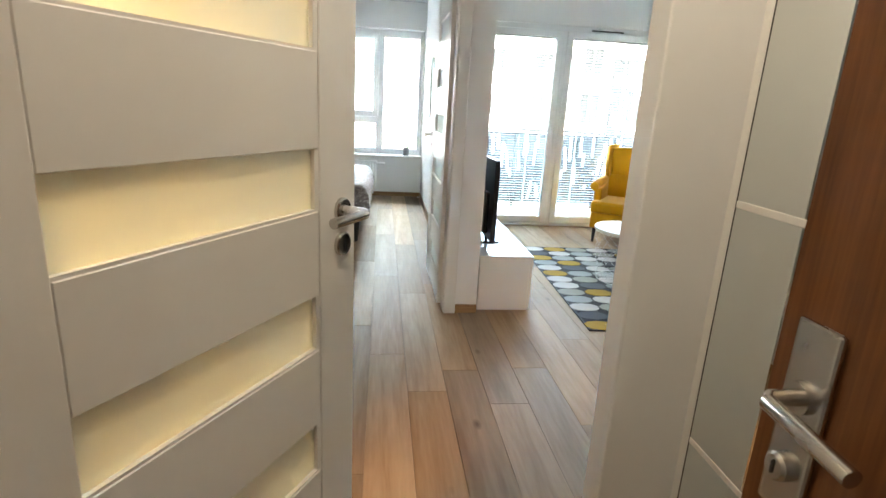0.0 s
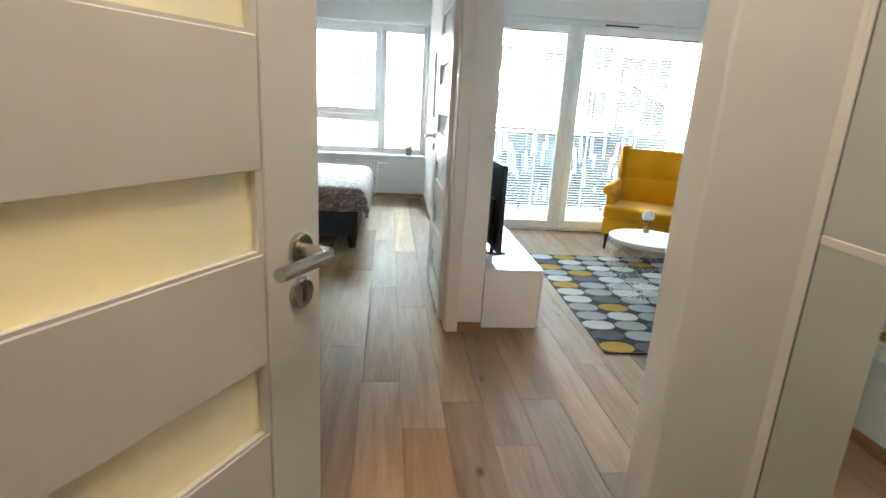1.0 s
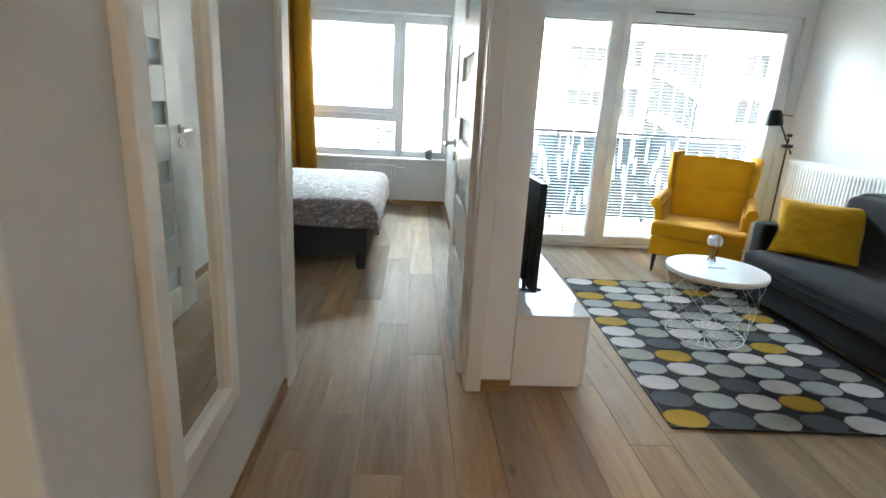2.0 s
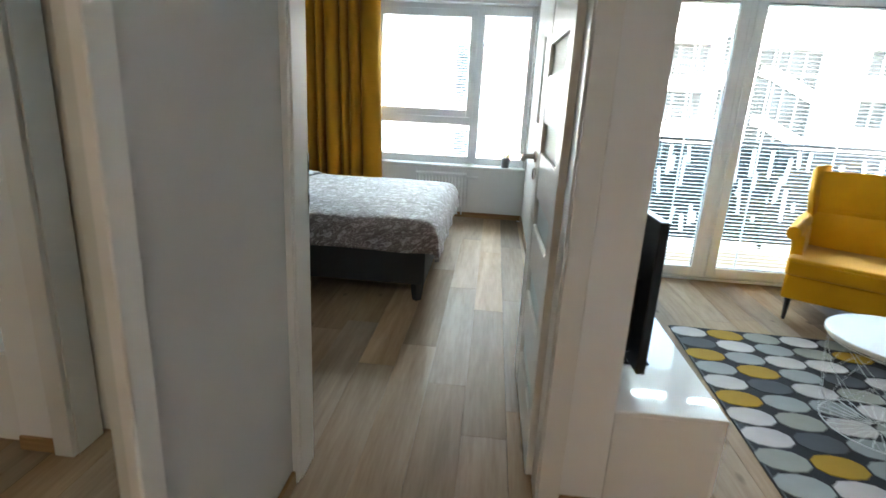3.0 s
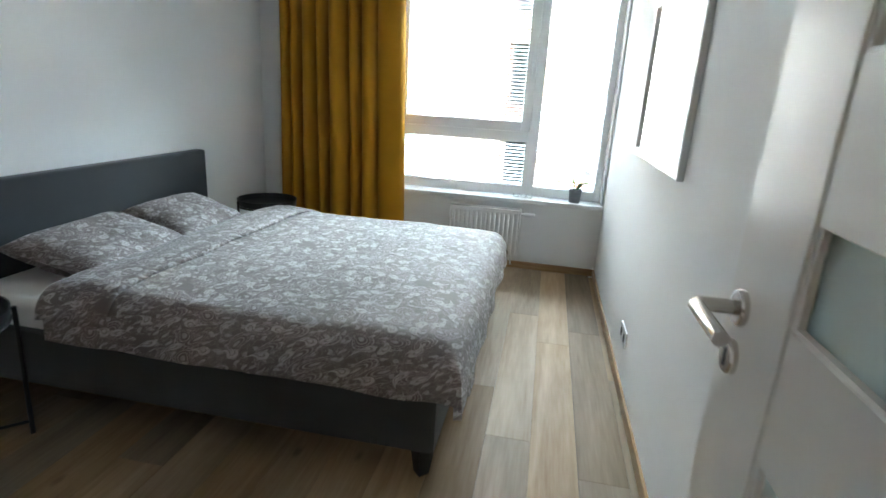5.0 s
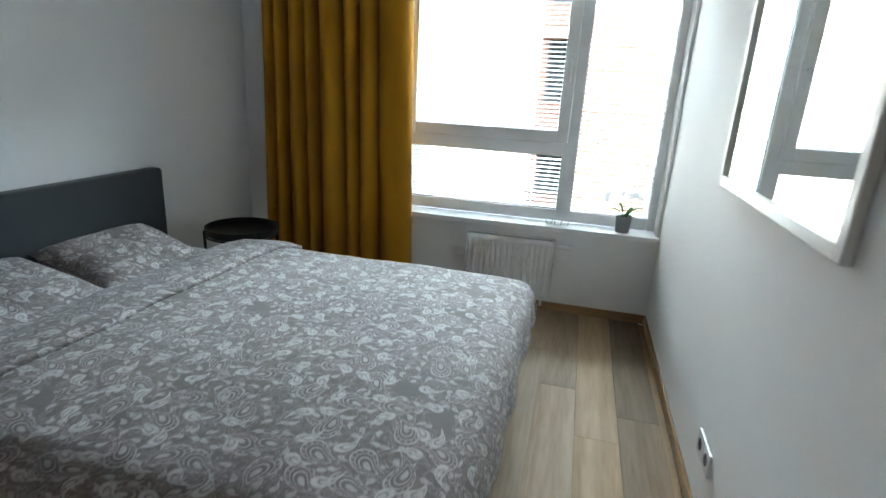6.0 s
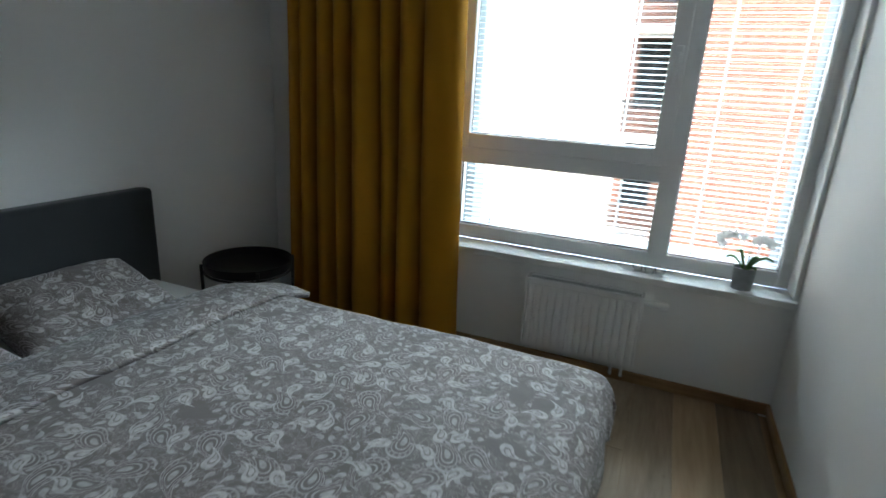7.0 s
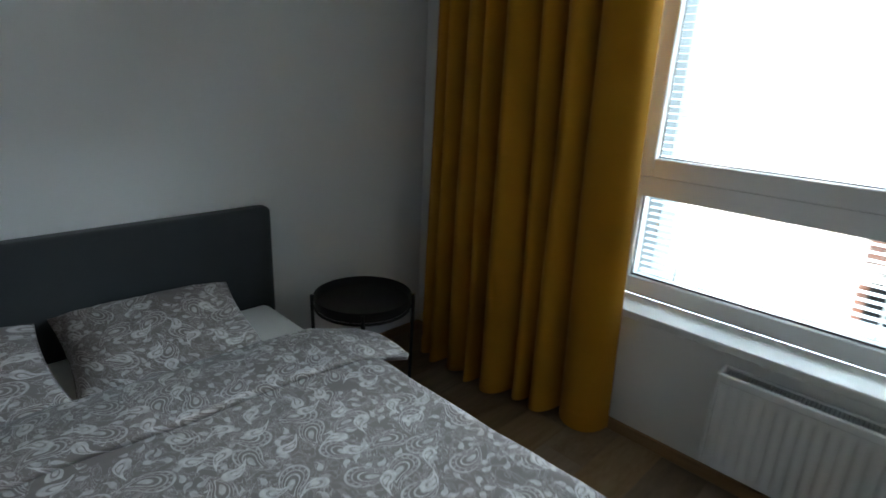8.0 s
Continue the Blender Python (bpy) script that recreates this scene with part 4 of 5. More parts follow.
tv = thing("television", (0.664, 4.02, 0.366), "black flat-screen television on the white bench", "television", rz=2.6)
part("casing", box(-0.018, 0.012, -0.455, 0.455, 0.055, 0.575, 0.006, seg=2), PLASTIC, tv, "black plastic casing")
part("back_cover", box(-0.042, -0.017, -0.36, 0.36, 0.09, 0.36, 0.01, seg=2), PLASTIC, tv)
part("screen", box(0.0125, 0.0145, -0.445, 0.445, 0.07, 0.565), surface("dark_screen", (0.006, 0.006, 0.007), 0.08, var=0.02), tv, "dark glossy screen")
for y in (-0.27, 0.27):
    part("foot", box(-0.07, 0.09, y - 0.012, y + 0.012, 0.0, 0.012, 0.004), PLASTIC, tv)
    part("foot_post", rod((0.0, y, 0.01), (-0.003, y, 0.07), 0.011), PLASTIC, tv, "", True)
part("label_sticker", box(-0.044, -0.0425, -0.30, -0.20, 0.20, 0.30), PVC, tv, "pale rating sticker")
cab = thing("power_cable", (0.63, 3.72, 0.366), "loose grey cables behind the television", "cable")
part("cord", tube([(0.0, 0.0, 0.15), (-0.01, -0.03, 0.08), (0.005, -0.06, 0.02), (0.0, -0.02, 0.006), (-0.02, 0.06, 0.006)], 0.0035, 8), CORD, cab, "", True)
part("cord", tube([(0.005, 0.03, 0.17), (-0.015, 0.0, 0.10), (-0.02, -0.04, 0.03), (-0.015, 0.0, 0.005), (0.0, 0.09, 0.006)], 0.003, 8), PLASTIC, cab, "", True)

# ---- rug ----
rug = thing("rug", (1.215, 3.115, 0), "charcoal rug with rows of white, grey and mustard ovals", "rug", rz=-2.0)
part("rug_base", box(0, 1.30, 0, 1.90, 0.001, 0.010, 0.003), fabric("charcoal_rug_pile", (0.016, 0.016, 0.019), bscale=250, bump=0.8, sheen=0.02), rug)
for a, b, c, d in ((-0.002, 1.302, -0.002, 0.008), (-0.002, 1.302, 1.892, 1.902), (-0.002, 0.008, 0.008, 1.892), (1.292, 1.302, 0.008, 1.892)):
    part("binding", box(a, b, c, d, 0.0, 0.012, 0.002), BLACK, rug)
tones = {
    "w": fabric("rug_white", (0.50, 0.455, 0.445), bscale=250, bump=0.7, sheen=0.02), "g": fabric("rug_grey", (0.29, 0.30, 0.295), bscale=250, bump=0.7, sheen=0.02),
    "b": fabric("rug_beige", (0.28, 0.275, 0.24), bscale=250, bump=0.7, sheen=0.02), "d": fabric("rug_dark", (0.07, 0.072, 0.082), bscale=250, bump=0.7, sheen=0.02),
    "y": fabric("rug_mustard", (0.36, 0.21, 0.015), bscale=250, bump=0.7, sheen=0.02)}
rows = ["ydbdwg", "dgwygd", "wbdwgw", "gwbgdb", "bygwwd", "wdgbyw", "wbwgdg", "yggwbw", "wdwbgy", "gygdwb", "ygwwdg", "dwgbyw", "wybwgd"]
ovals = {}
for key, m in tones.items():
    bm = bmesh.new()
    ring = [bm.verts.new((0.100 * math.copysign(abs(math.cos(a)) ** 0.9, math.cos(a)), 0.0685 * math.copysign(abs(math.sin(a)) ** 0.9, math.sin(a)), 0.0)) for a in (math.tau * (k + 0.5) / 10 for k in range(10))]
    top = bm.faces.new(ring)
    ext = bmesh.ops.extrude_face_region(bm, geom=[top])
    bmesh.ops.translate(bm, vec=(0, 0, 0.003), verts=[v for v in ext["geom"] if isinstance(v, bmesh.types.BMVert)])
    ovals[key] = mesh_of("oval", bm, m)
for j, row in enumerate(rows):
    for i, key in enumerate(row):
        ob = new("oval", ovals[key])
        ob.parent = rug
        ob.location = (0.09 + 0.2035 * i + (0.006 if j % 2 else 0), 0.075 + 0.146 * j - (0.0 if j else 0.01), 0.0095)

# ---- coffee table with a wire basket ----
WIRE = surface("white_wire", (0.80, 0.80, 0.79), 0.35, var=0.02)
ct = thing("coffee_table", (1.86, 4.06, 0.013), "round white coffee table on an open wire basket", "coffee table")
part("tabletop", lathe([(0.0, 0.39), (0.268, 0.39), (0.274, 0.394), (0.274, 0.408), (0.270, 0.412), (0.0, 0.412)], 64), TRIM, ct, "round white lacquered top", True)
part("finger_slot", box(-0.05, 0.05, -0.006, 0.006, 0.4121, 0.413, 0), BLACK, ct)


def basket(k, turn):
    pts = []
    for s in range(13):
        v = s / 12
        a = k + turn * 1.5 * v
        r = 0.215 + (0.262 - 0.215) * v ** 0.8
        pts.append((r * math.cos(a), r * math.sin(a), 0.006 + 0.375 * v))
    return pts


for k in range(9):
    part("wire", tube(basket(k * math.tau / 9, 1), 0.0009, 6), WIRE, ct, "", True)
    part("wire", tube(basket(k * math.tau / 9, -1), 0.0009, 6), WIRE, ct, "", True)
for r, z in ((0.262, 0.382), (0.215, 0.006)):
    part("wire_ring", tube([(r * math.cos(k * math.tau / 48), r * math.sin(k * math.tau / 48), z) for k in range(48)], 0.0022, 6, True), WIRE, ct, "", True)
for k in range(28):
    a = k * math.tau / 28
    part("bottom_wire", tube([(0.03 * math.cos(a), 0.03 * math.sin(a), 0.006), (0.215 * math.cos(a), 0.215 * math.sin(a), 0.006)], 0.0013, 6), WIRE, ct)

vase = thing("flower_vase", (1.88, 4.16, 0.425), "small clear glass vase with a white flower on the coffee table", "vase")
part("glass", lathe([(0.0, 0.0), (0.022, 0.0), (0.024, 0.01), (0.018, 0.05), (0.022, 0.092), (0.019, 0.092), (0.015, 0.05), (0.02, 0.012), (0.0, 0.012)], 24), CLEAR, vase, "", True)
part("stem", tube([(0, 0, 0.014), (0.004, 0, 0.07), (0.0, 0, 0.12)], 0.003, 6), STEM, vase, "", True)
bm = bmesh.new()
rnd = random.Random(4)
for k in range(22):
    d = Vector((rnd.uniform(-1, 1), rnd.uniform(-1, 1), rnd.uniform(-0.3, 1))).normalized()
    petal_bm(d.x * 0.03, d.y * 0.03, 0.135 + d.z * 0.022, 0.030, d, bm)
part("bloom", bm, PETAL, vase, "white flower head")

# ---- wing chair ----
def rounded(x0, x1, y0, y1, z0, z1, r):
    return box(x0, x1, y0, y1, z0, z1, r, seg=4)


def prism(outline, z0, z1, r):
    """An outline raised from z0 to z1 with all edges rounded."""
    bm = bmesh.new()
    base = bm.faces.new([bm.verts.new((x, y, z0)) for x, y in outline])
    ext = bmesh.ops.extrude_face_region(bm, geom=[base])
    bmesh.ops.translate(bm, vec=(0, 0, z1 - z0), verts=[v for v in ext["geom"] if isinstance(v, bmesh.types.BMVert)])
    bmesh.ops.recalc_face_normals(bm, faces=bm.faces)
    bmesh.ops.bevel(bm, geom=bm.edges[:], offset=r, segments=4, profile=0.6, affect="EDGES")
    return bm


def padded(ob, thick, offset, r):
    sol = ob.modifiers.new("thickness", "SOLIDIFY")
    sol.thickness, sol.offset = thick, offset
    bv = ob.modifiers.new("round", "BEVEL")
    bv.width, bv.segments, bv.limit_method = r, 3, "ANGLE"


chair = thing("wing_armchair", (2.525, 5.455, 0), "mustard yellow wing armchair with dark tapered legs", "armchair", rz=-33.0)
chair.scale = (0.89, 1.0, 1.0)
part("seat_base", rounded(-0.375, 0.375, -0.385, 0.30, 0.145, 0.30, 0.02), MUSTARD, chair, "", True)
part("seat_cushion", prism([(-0.38, -0.41), (0.38, -0.41), (0.38, -0.27), (0.315, -0.27), (0.315, 0.20), (-0.315, 0.20), (-0.315, -0.27), (-0.38, -0.27)], 0.302, 0.415, 0.028), MUSTARD, chair, "thick loose seat cushion", True)
part("cushion_piping", tube([(-0.352, -0.412, 0.392), (0.352, -0.412, 0.392)], 0.004, 8), MUSTARD, chair, "", True)


def back_surface(u, v):
    x = (u - 0.5) * 0.575
    belly = 0.035 * math.sin(min(1, v * 1.9) * math.pi) if v < 0.52 else 0.012 * math.sin((v - 0.52) / 0.48 * math.pi)
    tuft = 0.014 * math.exp(-((v - 0.45) / 0.025) ** 2) * (1 + 0.5 * math.cos(u * 4 * math.tau))
    top = 0.012 * (1 - (2 * u - 1) ** 2)
    return (x * (1 + 0.05 * v), 0.20 + 0.15 * v - belly + tuft - 0.02 * (1 - (2 * u - 1) ** 6), 0.36 + (0.508 + top) * v)


padded(part("backrest", sheet(back_surface, 32, 32), MUSTARD, chair, "high buttoned backrest", True), 0.09, 1, 0.03)
for s in (-1, 1):
    def wing(u, v, s=s):
        reach = 0.07 + 0.13 * math.sin(math.pi * min(1.0, 0.10 + 0.80 * v)) + 0.03 * v
        y = 0.30 + 0.14 * v - u * reach
        return (s * (0.300 + 0.022 * v + (0.03 + 0.045 * v) * u * u), y, 0.50 + (0.435 - 0.02 * u * u) * v)
    padded(part("wing", sheet(wing, 16, 20), MUSTARD, chair, "", True), 0.05, 0, 0.021)

    def arm_face(u, v, s=s):
        # the panel leans out a little and its front edge sweeps back towards the top
        return (s * (0.340 + 0.016 * v), -0.262 + 0.02 * v * v + u * 0.56, 0.29 + (0.235 + 0.03 * u) * v)
    padded(part("arm_panel", sheet(arm_face, 12, 10), MUSTARD, chair, "", True), 0.082, 0, 0.02)
    roll = bmesh.new()
    tube([(s * 0.388, -0.268, 0.541), (s * 0.388, -0.25, 0.547), (s * 0.382, -0.1, 0.552), (s * 0.374, 0.1, 0.566), (s * 0.345, 0.27, 0.59)], 0.047, 20, False, roll)
    part("arm_roll", roll, MUSTARD, chair, "rolled armrest", True)
    for y, top in ((-0.33, 0.03), (0.30, -0.04)):
        part("leg", rod((s * 0.325, y - top, 0.0), (s * 0.325, y, 0.16), 0.012, 0.024, 14), BLACK, chair, "dark tapered wooden leg", True)

# ---- sofa ----
sofa = thing("sofa", (2.96, 3.70, 0), "charcoal grey sofa with a thick seat along the wall", "sofa", rz=0.0)
part("base", rounded(-0.50, 0.45, -1.08, 1.02, 0.06, 0.22, 0.03), SOFA, sofa, "", True)
part("seat_cushion", rounded(-0.55, 0.28, -1.08, 0.98, 0.222, 0.385, 0.05), SOFA, sofa, "thick stitched seat", True)
for z in (0.30, 0.345):
    part("piping", tube([(-0.552, -1.03, z), (-0.552, 0.93, z)], 0.003, 6), SOFA, sofa, "", True)
part("backrest", rounded(0.26, 0.50, -1.10, 1.10, 0.20, 0.80, 0.06), SOFA, sofa, "", True)
part("armrest", rounded(-0.42, 0.26, 0.985, 1.14, 0.10, 0.56, 0.05), SOFA, sofa, "", True)
part("back_cushion", rounded(0.06, 0.27, 0.05, 0.95, 0.38, 0.80, 0.07), SOFA, sofa, "dark loose back cushion", True)
for x in (-0.42, 0.38):
    for y in (-0.98, 0.92):
        part("leg", rod((x, y, 0), (x, y, 0.07), 0.018, 0.024), BLACK, sofa, "", True)
pillow("cushion", (2.83, 4.57, 0.545), (64, 0, -42), 0.52, 0.42, 0.14, CUSHION, "mustard yellow scatter cushion leaning on the back of the sofa", "cushion", 9)

# ---- reading lamp ----
lamp = thing("floor_lamp", (3.35, 5.79, 0), "slender black reading floor lamp with a bell shade", "floor lamp")
part("base", lathe([(0.0, 0.0), (0.12, 0.0), (0.12, 0.012), (0.02, 0.022), (0.0, 0.022)], 32), BLACK, lamp, "", True)
part("pole", rod((0, 0, 0.02), (0.0, 0.0, 1.10), 0.008, n=14), BLACK, lamp, "", True)
part("clamp", rod((-0.045, 0, 1.03), (0.045, 0, 1.03), 0.016, n=14), BLACK, lamp, "", True)
part("arm", tube([(0.05, 0, 0.96), (0.0, 0, 1.05), (-0.135, 0, 1.27)], 0.007, 10), BLACK, lamp, "", True)
part("joint", rod((0.02, 0, 1.12), (-0.02, 0, 1.12), 0.014), BLACK, lamp, "", True)
part("shade", lathe([(0.02, 0.13), (0.045, 0.125), (0.062, 0.09), (0.075, 0.0), (0.070, 0.0), (0.057, 0.086), (0.04, 0.118), (0.02, 0.122)], 32), BLACK, lamp, "black bell shade", True, pose(-0.165, 0, 1.20, 0, -6, 0))
part("shade_lining", lathe([(0.0, 0.09), (0.05, 0.085), (0.066, 0.002), (0.0, 0.03)], 24), PVC, lamp, "white shade lining", True, pose(-0.165, 0, 1.199, 0, -6, 0))
part("shade_hook", tube([(-0.10, 0, 1.29), (-0.02, 0.01, 1.285), (0.0, 0.01, 1.28)], 0.004, 8), BLACK, lamp, "", True)
# ---- balcony ----
DECK = surface("pale_balcony_tile", (0.09, 0.10, 0.11), 0.7, var=0.06, scale=5)
RAILM = surface("white_rail_bar", (0.78, 0.79, 0.78), 0.5, var=0.03)
RAILD = surface("anthracite_rail", (0.013, 0.016, 0.019), 0.5, var=0.1)
structure("balcony_floor", box(0.573, 3.9, 6.16, 7.30, -0.20, -0.03), DECK, "pale balcony floor slab", "balcony floor")
rail = thing("balcony_railing", (2.2, 7.22, -0.03), "dark balcony railing filled with slanting pale bars", "railing")
part("handrail", box(-1.62, 1.7, -0.025, 0.025, 1.00, 1.035, 0.004), RAILD, rail)
part("lower_rail", box(-1.62, 1.7, -0.015, 0.015, 0.07, 0.09), RAILD, rail)
part("backing_panel", box(-1.60, 1.68, 0.016, 0.022, 0.09, 0.98), RAILD, rail, "dark perforated infill panel")
for x in (-1.6, -0.5, 0.6, 1.66):
    part("post", box(x - 0.02, x + 0.02, -0.02, 0.014, 0.0, 1.0, 0.002), RAILD, rail)
rnd = random.Random(21)
for k in range(66):
    x = -1.58 + 3.2 * (k + rnd.uniform(-0.3, 0.3)) / 65
    z0 = rnd.uniform(0.10, 0.82)
    z1 = min(0.97, z0 + rnd.uniform(0.07, 0.36))
    lean = rnd.uniform(-0.28, 0.28)
    dz = z1 - z0
    hw = rnd.uniform(0.013, 0.020)
    bm = box(-hw, hw, -0.004, 0.004, 0, dz)
    ends = [e for e in bm.edges if abs(e.verts[0].co.y - e.verts[1].co.y) > 0.005]
    bmesh.ops.bevel(bm, geom=ends, offset=hw * 0.92, segments=3, affect="EDGES")
    part("infill_bar", bm, RAILM, rail, "", False, pose(x, -0.006, z0, 0, math.degrees(lean) * 0.5, 0))

# ---- street and the houses across ----
GROUND = -9.0
structure("ground", box(-400, 400, 8.5, 700, GROUND - 1, GROUND), surface("courtyard_grass", (0.09, 0.11, 0.05), 0.95, var=0.3, scale=0.3), "courtyard ground far below the windows", "ground")
STUCCO = surface("white_stucco", (0.80, 0.79, 0.76), 0.9, var=0.03, scale=0.8, bump=0.2, bscale=30)
DARKGLASS = surface("dark_window_glass", (0.012, 0.016, 0.02), 0.5, var=0.2, scale=0.6, spec=0.15)
GREYCLAD = surface("grey_cladding", (0.20, 0.21, 0.22), 0.6, var=0.1, scale=2)


def brick_material():
    m = bpy.data.materials.new("orange_brickwork")
    m.use_nodes = True
    n, l = m.node_tree.nodes, m.node_tree.links
    b = n["Principled BSDF"]
    b.inputs["Roughness"].default_value = 0.9
    tc, mp, br, bp = (n.new("ShaderNode" + k) for k in ("TexCoord", "Mapping", "TexBrick", "Bump"))
    mp.inputs["Rotation"].default_value = (radians(90), 0, 0)
    l.new(tc.outputs["Object"], mp.inputs["Vector"])
    l.new(mp.outputs[0], br.inputs["Vector"])
    br.inputs["Scale"].default_value = 1.0
    br.inputs["Brick Width"].default_value, br.inputs["Row Height"].default_value, br.inputs["Mortar Size"].default_value = 0.25, 0.077, 0.008
    br.inputs["Color1"].default_value, br.inputs["Color2"].default_value = (0.26, 0.10, 0.062, 1), (0.17, 0.066, 0.042, 1)
    br.inputs["Mortar"].default_value = (0.22, 0.19, 0.168, 1)
    blotch, mx = n.new("ShaderNodeTexNoise"), n.new("ShaderNodeMix")
    blotch.inputs["Scale"].default_value = 3.0
    l.new(tc.outputs["Object"], blotch.inputs["Vector"])
    mx.data_type, mx.blend_type = "RGBA", "OVERLAY"
    mx.inputs["Factor"].default_value = 0.5
    l.new(br.outputs["Color"], mx.inputs["A"])
    l.new(blotch.outputs["Fac"], mx.inputs["B"])
    l.new(mx.outputs["Result"], b.inputs["Base Color"])
    l.new(br.outputs["Fac"], bp.inputs["Height"])
    bp.inputs["Strength"].default_value, bp.inputs["Distance"].default_value, bp.invert = 0.5, 0.01, True
    l.new(bp.outputs["Normal"], b.inputs["Normal"])
    return m


BRICK = brick_material()


def house(name, x0, x1, y0, y1, z1, material, label, columns, storeys, balconies, win_w=1.3, win_h=1.5, xs=None, z_first=1.0):
    """A block of flats with recessed windows in its facade, and balconies."""
    bw = win_w * 0.75
    t = thing(name, ((x0 + x1) / 2, (y0 + y1) / 2, GROUND), label, "building")
    cx, cy, cz = t.location
    part("wall", box(x0 - cx, x1 - cx, y0 + 0.26 - cy, y1 - cy, 0, z1 - cz), material, t)
    # facade skin in strips round the openings
    skin = bmesh.new()
    xs = xs or [x0 + (x1 - x0) * (i + 0.5) / columns for i in range(columns)]
    zs = [GROUND + z_first + 3.0 * k for k in range(storeys)]
    last = GROUND
    for z in zs:
        box(x0 - cx, x1 - cx, y0 - cy, y0 + 0.25 - cy, last - cz, z - cz, 0, skin)
        left = x0
        for x in xs:
            box(left - cx, x - win_w / 2 - cx, y0 - cy, y0 + 0.25 - cy, z - cz, z + win_h - cz, 0, skin)
            left = x + win_w / 2
        box(left - cx, x1 - cx, y0 - cy, y0 + 0.25 - cy, z - cz, z + win_h - cz, 0, skin)
        last = z + win_h
    box(x0 - cx, x1 - cx, y0 - cy, y0 + 0.25 - cy, last - cz, z1 - cz, 0, skin)
    part("facade", skin, material, t)
    part("roof", box(x0 - 0.3 - cx, x1 + 0.3 - cx, y0 - 0.2 - cy, y1 + 0.3 - cy, z1 - cz, z1 + 0.35 - cz), GREYCLAD, t, "flat grey roof edge")
    for z in zs:
        for i, x in enumerate(xs):
            w = part("window", box(x - win_w / 2 - cx, x + win_w / 2 - cx, y0 + 0.16 - cy, y0 + 0.20 - cy, z - cz, z + win_h - cz), DARKGLASS, t, "dark recessed window")
            fr = bmesh.new()
            for a, b, c, d in ((-win_w / 2, -win_w / 2 + 0.08, 0, win_h), (win_w / 2 - 0.08, win_w / 2, 0, win_h), (-0.04, 0.04, 0, win_h), (-win_w / 2, win_w / 2, 0, 0.08), (-win_w / 2, win_w / 2, win_h - 0.08, win_h)):
                box(x + a - cx, x + b - cx, y0 + 0.12 - cy, y0 + 0.16 - cy, z + c - cz, z + d - cz, 0, fr)
            part("window_frame", fr, RAILD if material is BRICK else PVC, w)
            if i in balconies:
                part("balcony_slab", box(x - bw - cx, x + bw - cx, y0 - 1.2 - cy, y0 - cy, z - 0.95 - cz, z - 0.78 - cz), STUCCO, t)
                bars = bmesh.new()
                box(x - bw - cx, x + bw - cx, y0 - 1.2 - cy, y0 - 1.16 - cy, z + 0.18 - cz, z + 0.23 - cz, 0, bars)
                for k in range(25):
                    xx = x - bw + 0.02 + (2 * bw - 0.04) * k / 24
                    box(xx - 0.012 - cx, xx + 0.012 - cx, y0 - 1.19 - cy, y0 - 1.17 - cy, z - 0.78 - cz, z + 0.18 - cz, 0, bars)
                part("balcony_railing", bars, RAILD, t)
    return t


house("brick_house", -0.30, 3.5, 20.0, 32.0, 9.0, BRICK, "windowless orange brick gable end across the courtyard", 0, 5, ())
house("brick_house_wing", -1.68, -0.31, 23.0, 31.0, 9.0, BRICK, "recessed brick wing with stacked balconies", 1, 5, (0,), 0.9, 2.0)
house("pale_house", -26.0, -1.72, 23.4, 34.0, 10.0, STUCCO, "plain white rendered house wall", 0, 5, ())

# white block of flats with windows of several sizes and a glazed stair hall
HAZEGLASS = surface("sky_lit_window_glass", (0.018, 0.024, 0.028), 0.3, var=0.3, scale=0.8, spec=0.25)
PALEFRAME = surface("pale_grey_window_bar", (0.16, 0.17, 0.18), 0.5, var=0.05)


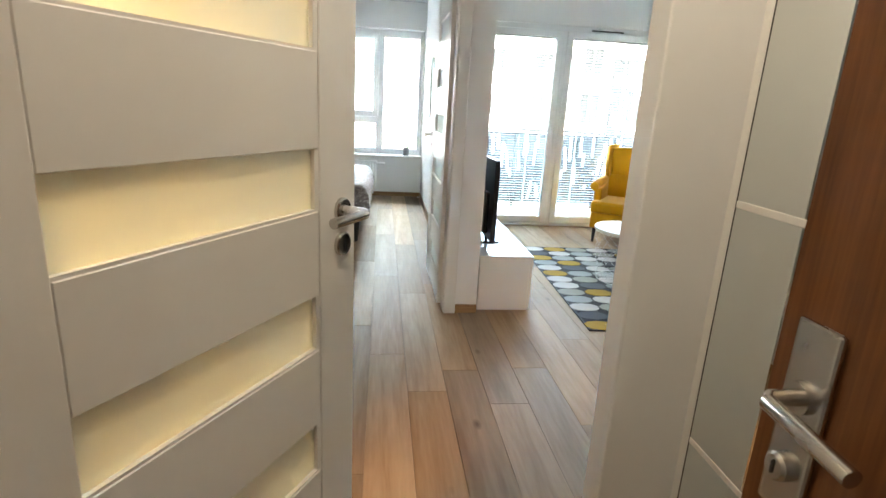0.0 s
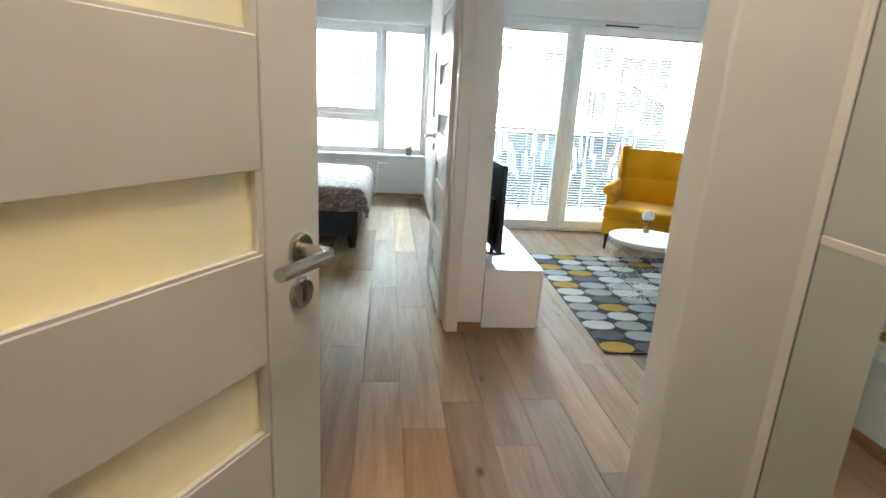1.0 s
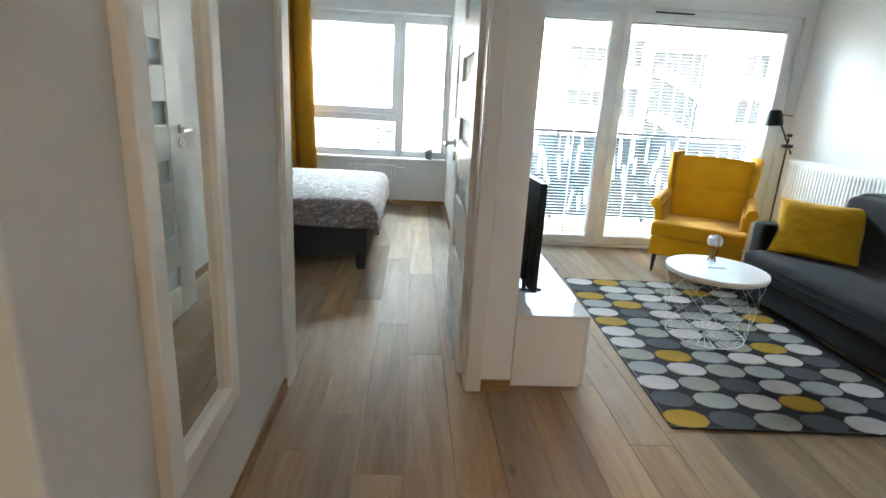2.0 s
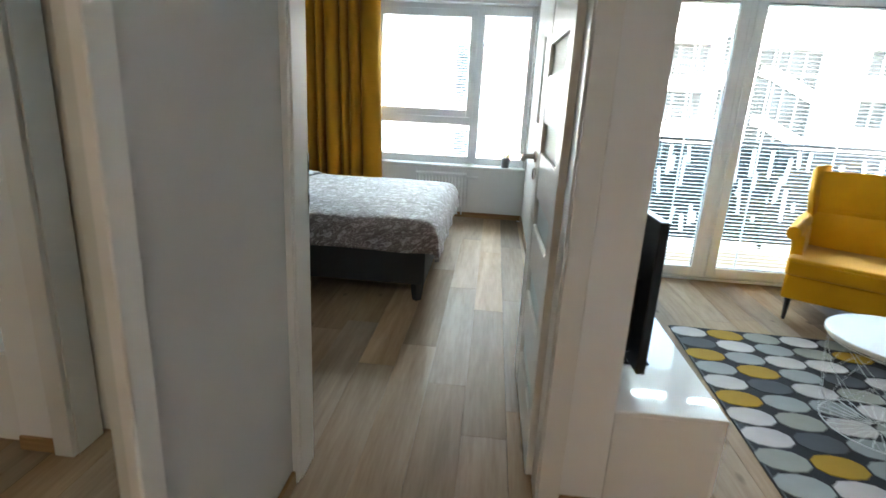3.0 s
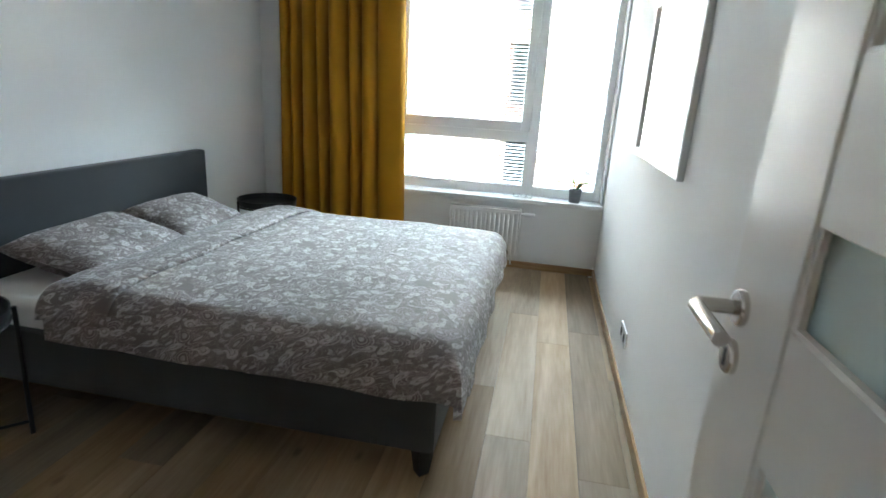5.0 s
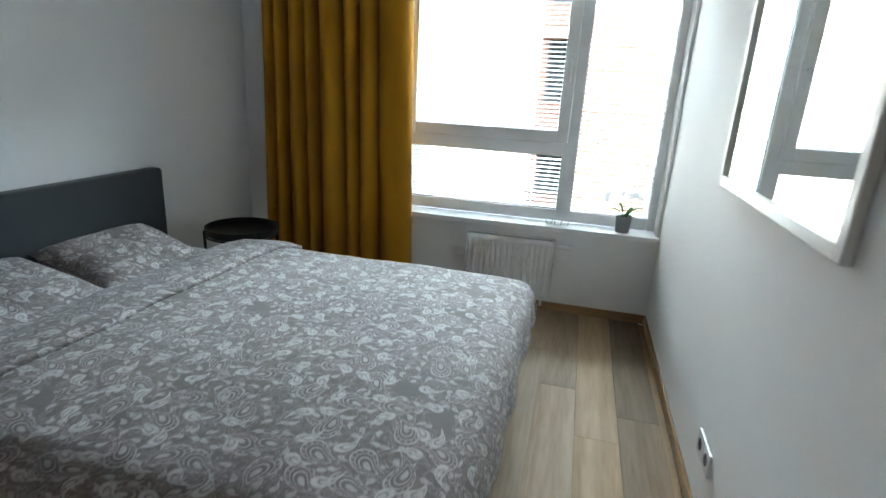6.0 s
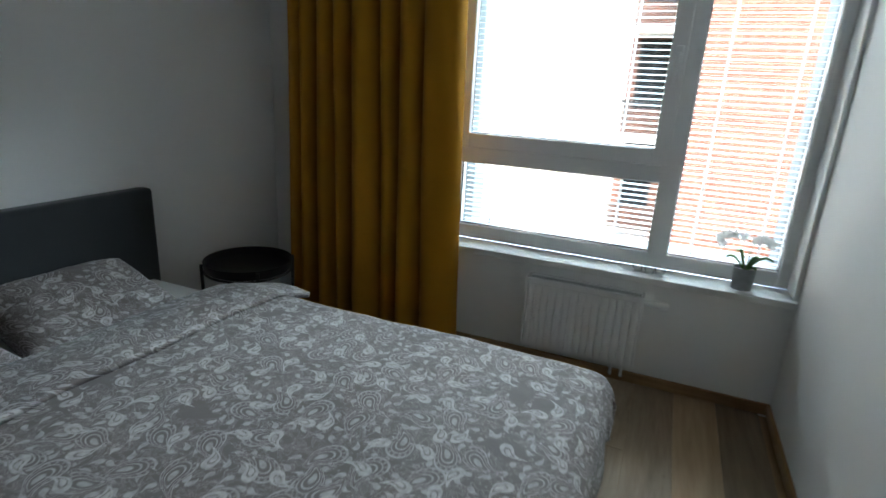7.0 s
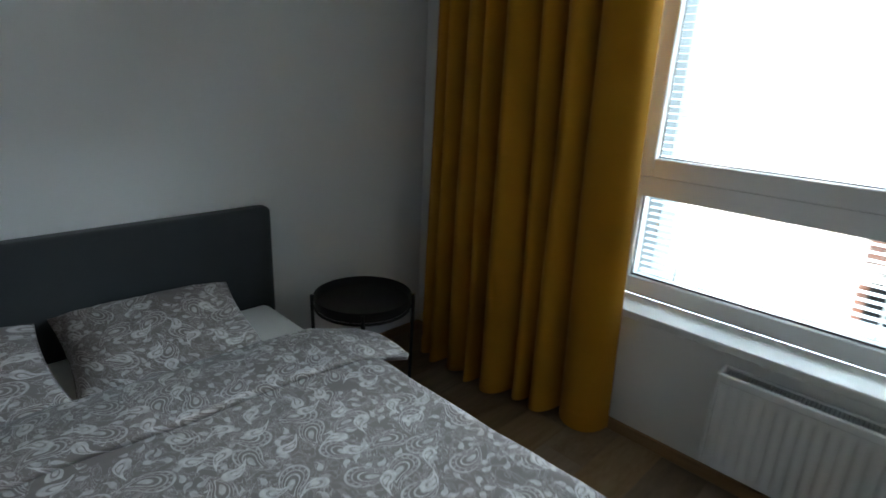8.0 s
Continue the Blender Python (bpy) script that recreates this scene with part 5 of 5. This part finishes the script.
def white_flats(x0, x1, y0, y1, z1, openings, stair):
    t = thing("white_house", ((x0 + x1) / 2, (y0 + y1) / 2, GROUND), "white rendered flats with grey windows and a glazed stair hall", "building")
    cx, cy, cz = t.location
    part("wall", box(x0 - cx, x1 - cx, y0 + 1.6 - cy, y1 - cy, 0, z1 - cz), STUCCO, t)
    skin = bmesh.new()
    cuts = sorted({GROUND, z1} | {z for o in openings for z in o[2:]})
    for a, b in zip(cuts, cuts[1:]):
        left = x0
        for o in sorted(o for o in openings if o[2] <= a and o[3] >= b):
            box(left - cx, o[0] - cx, y0 - cy, y0 + 0.35 - cy, a - cz, b - cz, 0, skin)
            left = o[1]
        box(left - cx, x1 - cx, y0 - cy, y0 + 0.35 - cy, a - cz, b - cz, 0, skin)
    part("facade", skin, STUCCO, t)
    part("roof", box(x0 - 0.3 - cx, x1 + 0.3 - cx, y0 - 0.2 - cy, y1 + 0.3 - cy, z1 - cz, z1 + 0.3 - cz), GREYCLAD, t, "flat grey roof edge")
    for a, b, c, d in openings:
        w = part("window", box(a - cx, b - cx, y0 + 0.30 - cy, y0 + 0.34 - cy, c - cz, d - cz), HAZEGLASS, t, "recessed grey window")
        bars = bmesh.new()
        fields = max(2, round((b - a) / 0.9))
        for k in range(fields + 1):
            x = a + (b - a - 0.09) * k / fields
            box(x - cx, x + 0.09 - cx, y0 + 0.22 - cy, y0 + 0.299 - cy, c - cz, d - cz, 0, bars)
        for z in (c, d - 0.09) + ((c + 0.75 * (d - c),) if d - c > 3 else ()):
            box(a - cx, b - cx, y0 + 0.21 - cy, y0 + 0.298 - cy, z - cz, z + 0.09 - cz, 0, bars)
        part("window_frame", bars, PALEFRAME, w)
        if b - a > 2 and d - c < 3:
            rail = bmesh.new()
            box(a - cx, b - cx, y0 - 0.05 - cy, y0 - 0.01 - cy, c + 0.85 - cz, c + 0.9 - cz, 0, rail)
            for k in range(16):
                x = a + (b - a - 0.03) * k / 15
                box(x - cx, x + 0.03 - cx, y0 - 0.05 - cy, y0 - 0.01 - cy, c - cz, c + 0.85 - cz, 0, rail)
            part("window_railing", rail, PALEFRAME, t)
    # two white flights rising behind the bars of the stair hall
    a, b, c, d = stair
    for z in (c + 0.2, c + 2.95):
        flight = bmesh.new()
        ends = [(b - 0.1, z), (b - 0.1, z + 0.75), (a + 0.9, z + 2.0), (a + 0.3, z + 2.0), (a + 0.3, z + 1.4), (a + 0.9, z + 1.25)]
        front = flight.faces.new([flight.verts.new((x - cx, y0 + 0.17 - cy, q - cz)) for x, q in ends if q <= d])
        ext = bmesh.ops.extrude_face_region(flight, geom=[front])
        bmesh.ops.translate(flight, vec=(0, 0.03, 0), verts=[v for v in ext["geom"] if isinstance(v, bmesh.types.BMVert)])
        part("stair_flight", flight, STUCCO, t, "white sloping stair flight")
    return t


STAIR = (15.0, 18.6, -1.2, 4.7)
white_flats(5.5, 36.0, 36.0, 48.0, 6.6, [
    (6.7, 7.8, 3.3, 4.85), (6.7, 7.8, 0.5, 2.05), (9.7, 12.3, 2.85, 4.75), (9.7, 12.3, 0.3, 2.1), (13.0, 14.45, 3.55, 5.25), (13.0, 14.45, 0.4, 2.4),
    STAIR, (21.0, 22.75, 3.4, 4.85), (21.0, 22.75, 0.5, 2.1), (25.5, 28.0, 2.85, 4.75), (25.5, 28.0, 0.3, 2.1)], STAIR)
# ---- floor planks, last ----
WIDTH, LENGTH = 0.1785, 1.285
gap = 0.0005
plank = mesh_of("plank", box(-WIDTH / 2 + gap, WIDTH / 2 - gap, -LENGTH / 2 + gap, LENGTH / 2 - gap, -0.013, 0.0, 0.0007), PLANK)
rnd = random.Random(12)
starts = {0: 3.184, -1: 4.229, 1: 4.103}
for i in range(-13, 21):
    x = -0.0785 - WIDTH / 2 + WIDTH * i
    s = starts.get(i, rnd.uniform(0, LENGTH))
    s -= math.ceil((s + 1.2) / LENGTH) * LENGTH
    y = s + LENGTH / 2
    while y - LENGTH / 2 < 7.62:
        a, b = max(y - LENGTH / 2, -1.15), min(y + LENGTH / 2, 7.605 if x < 0.5 else 5.98)
        inside = (x < 0.6 and (x > -0.6 or y > 3.0)) or (x > 0.4 and y > 0.9)
        if inside and b - a > 0.004:
            ob = new("plank", plank)
            ob.parent = floor
            ob.location, ob.scale = (x, (a + b) / 2, 0), (1, (b - a) / LENGTH, 1)
        y += LENGTH
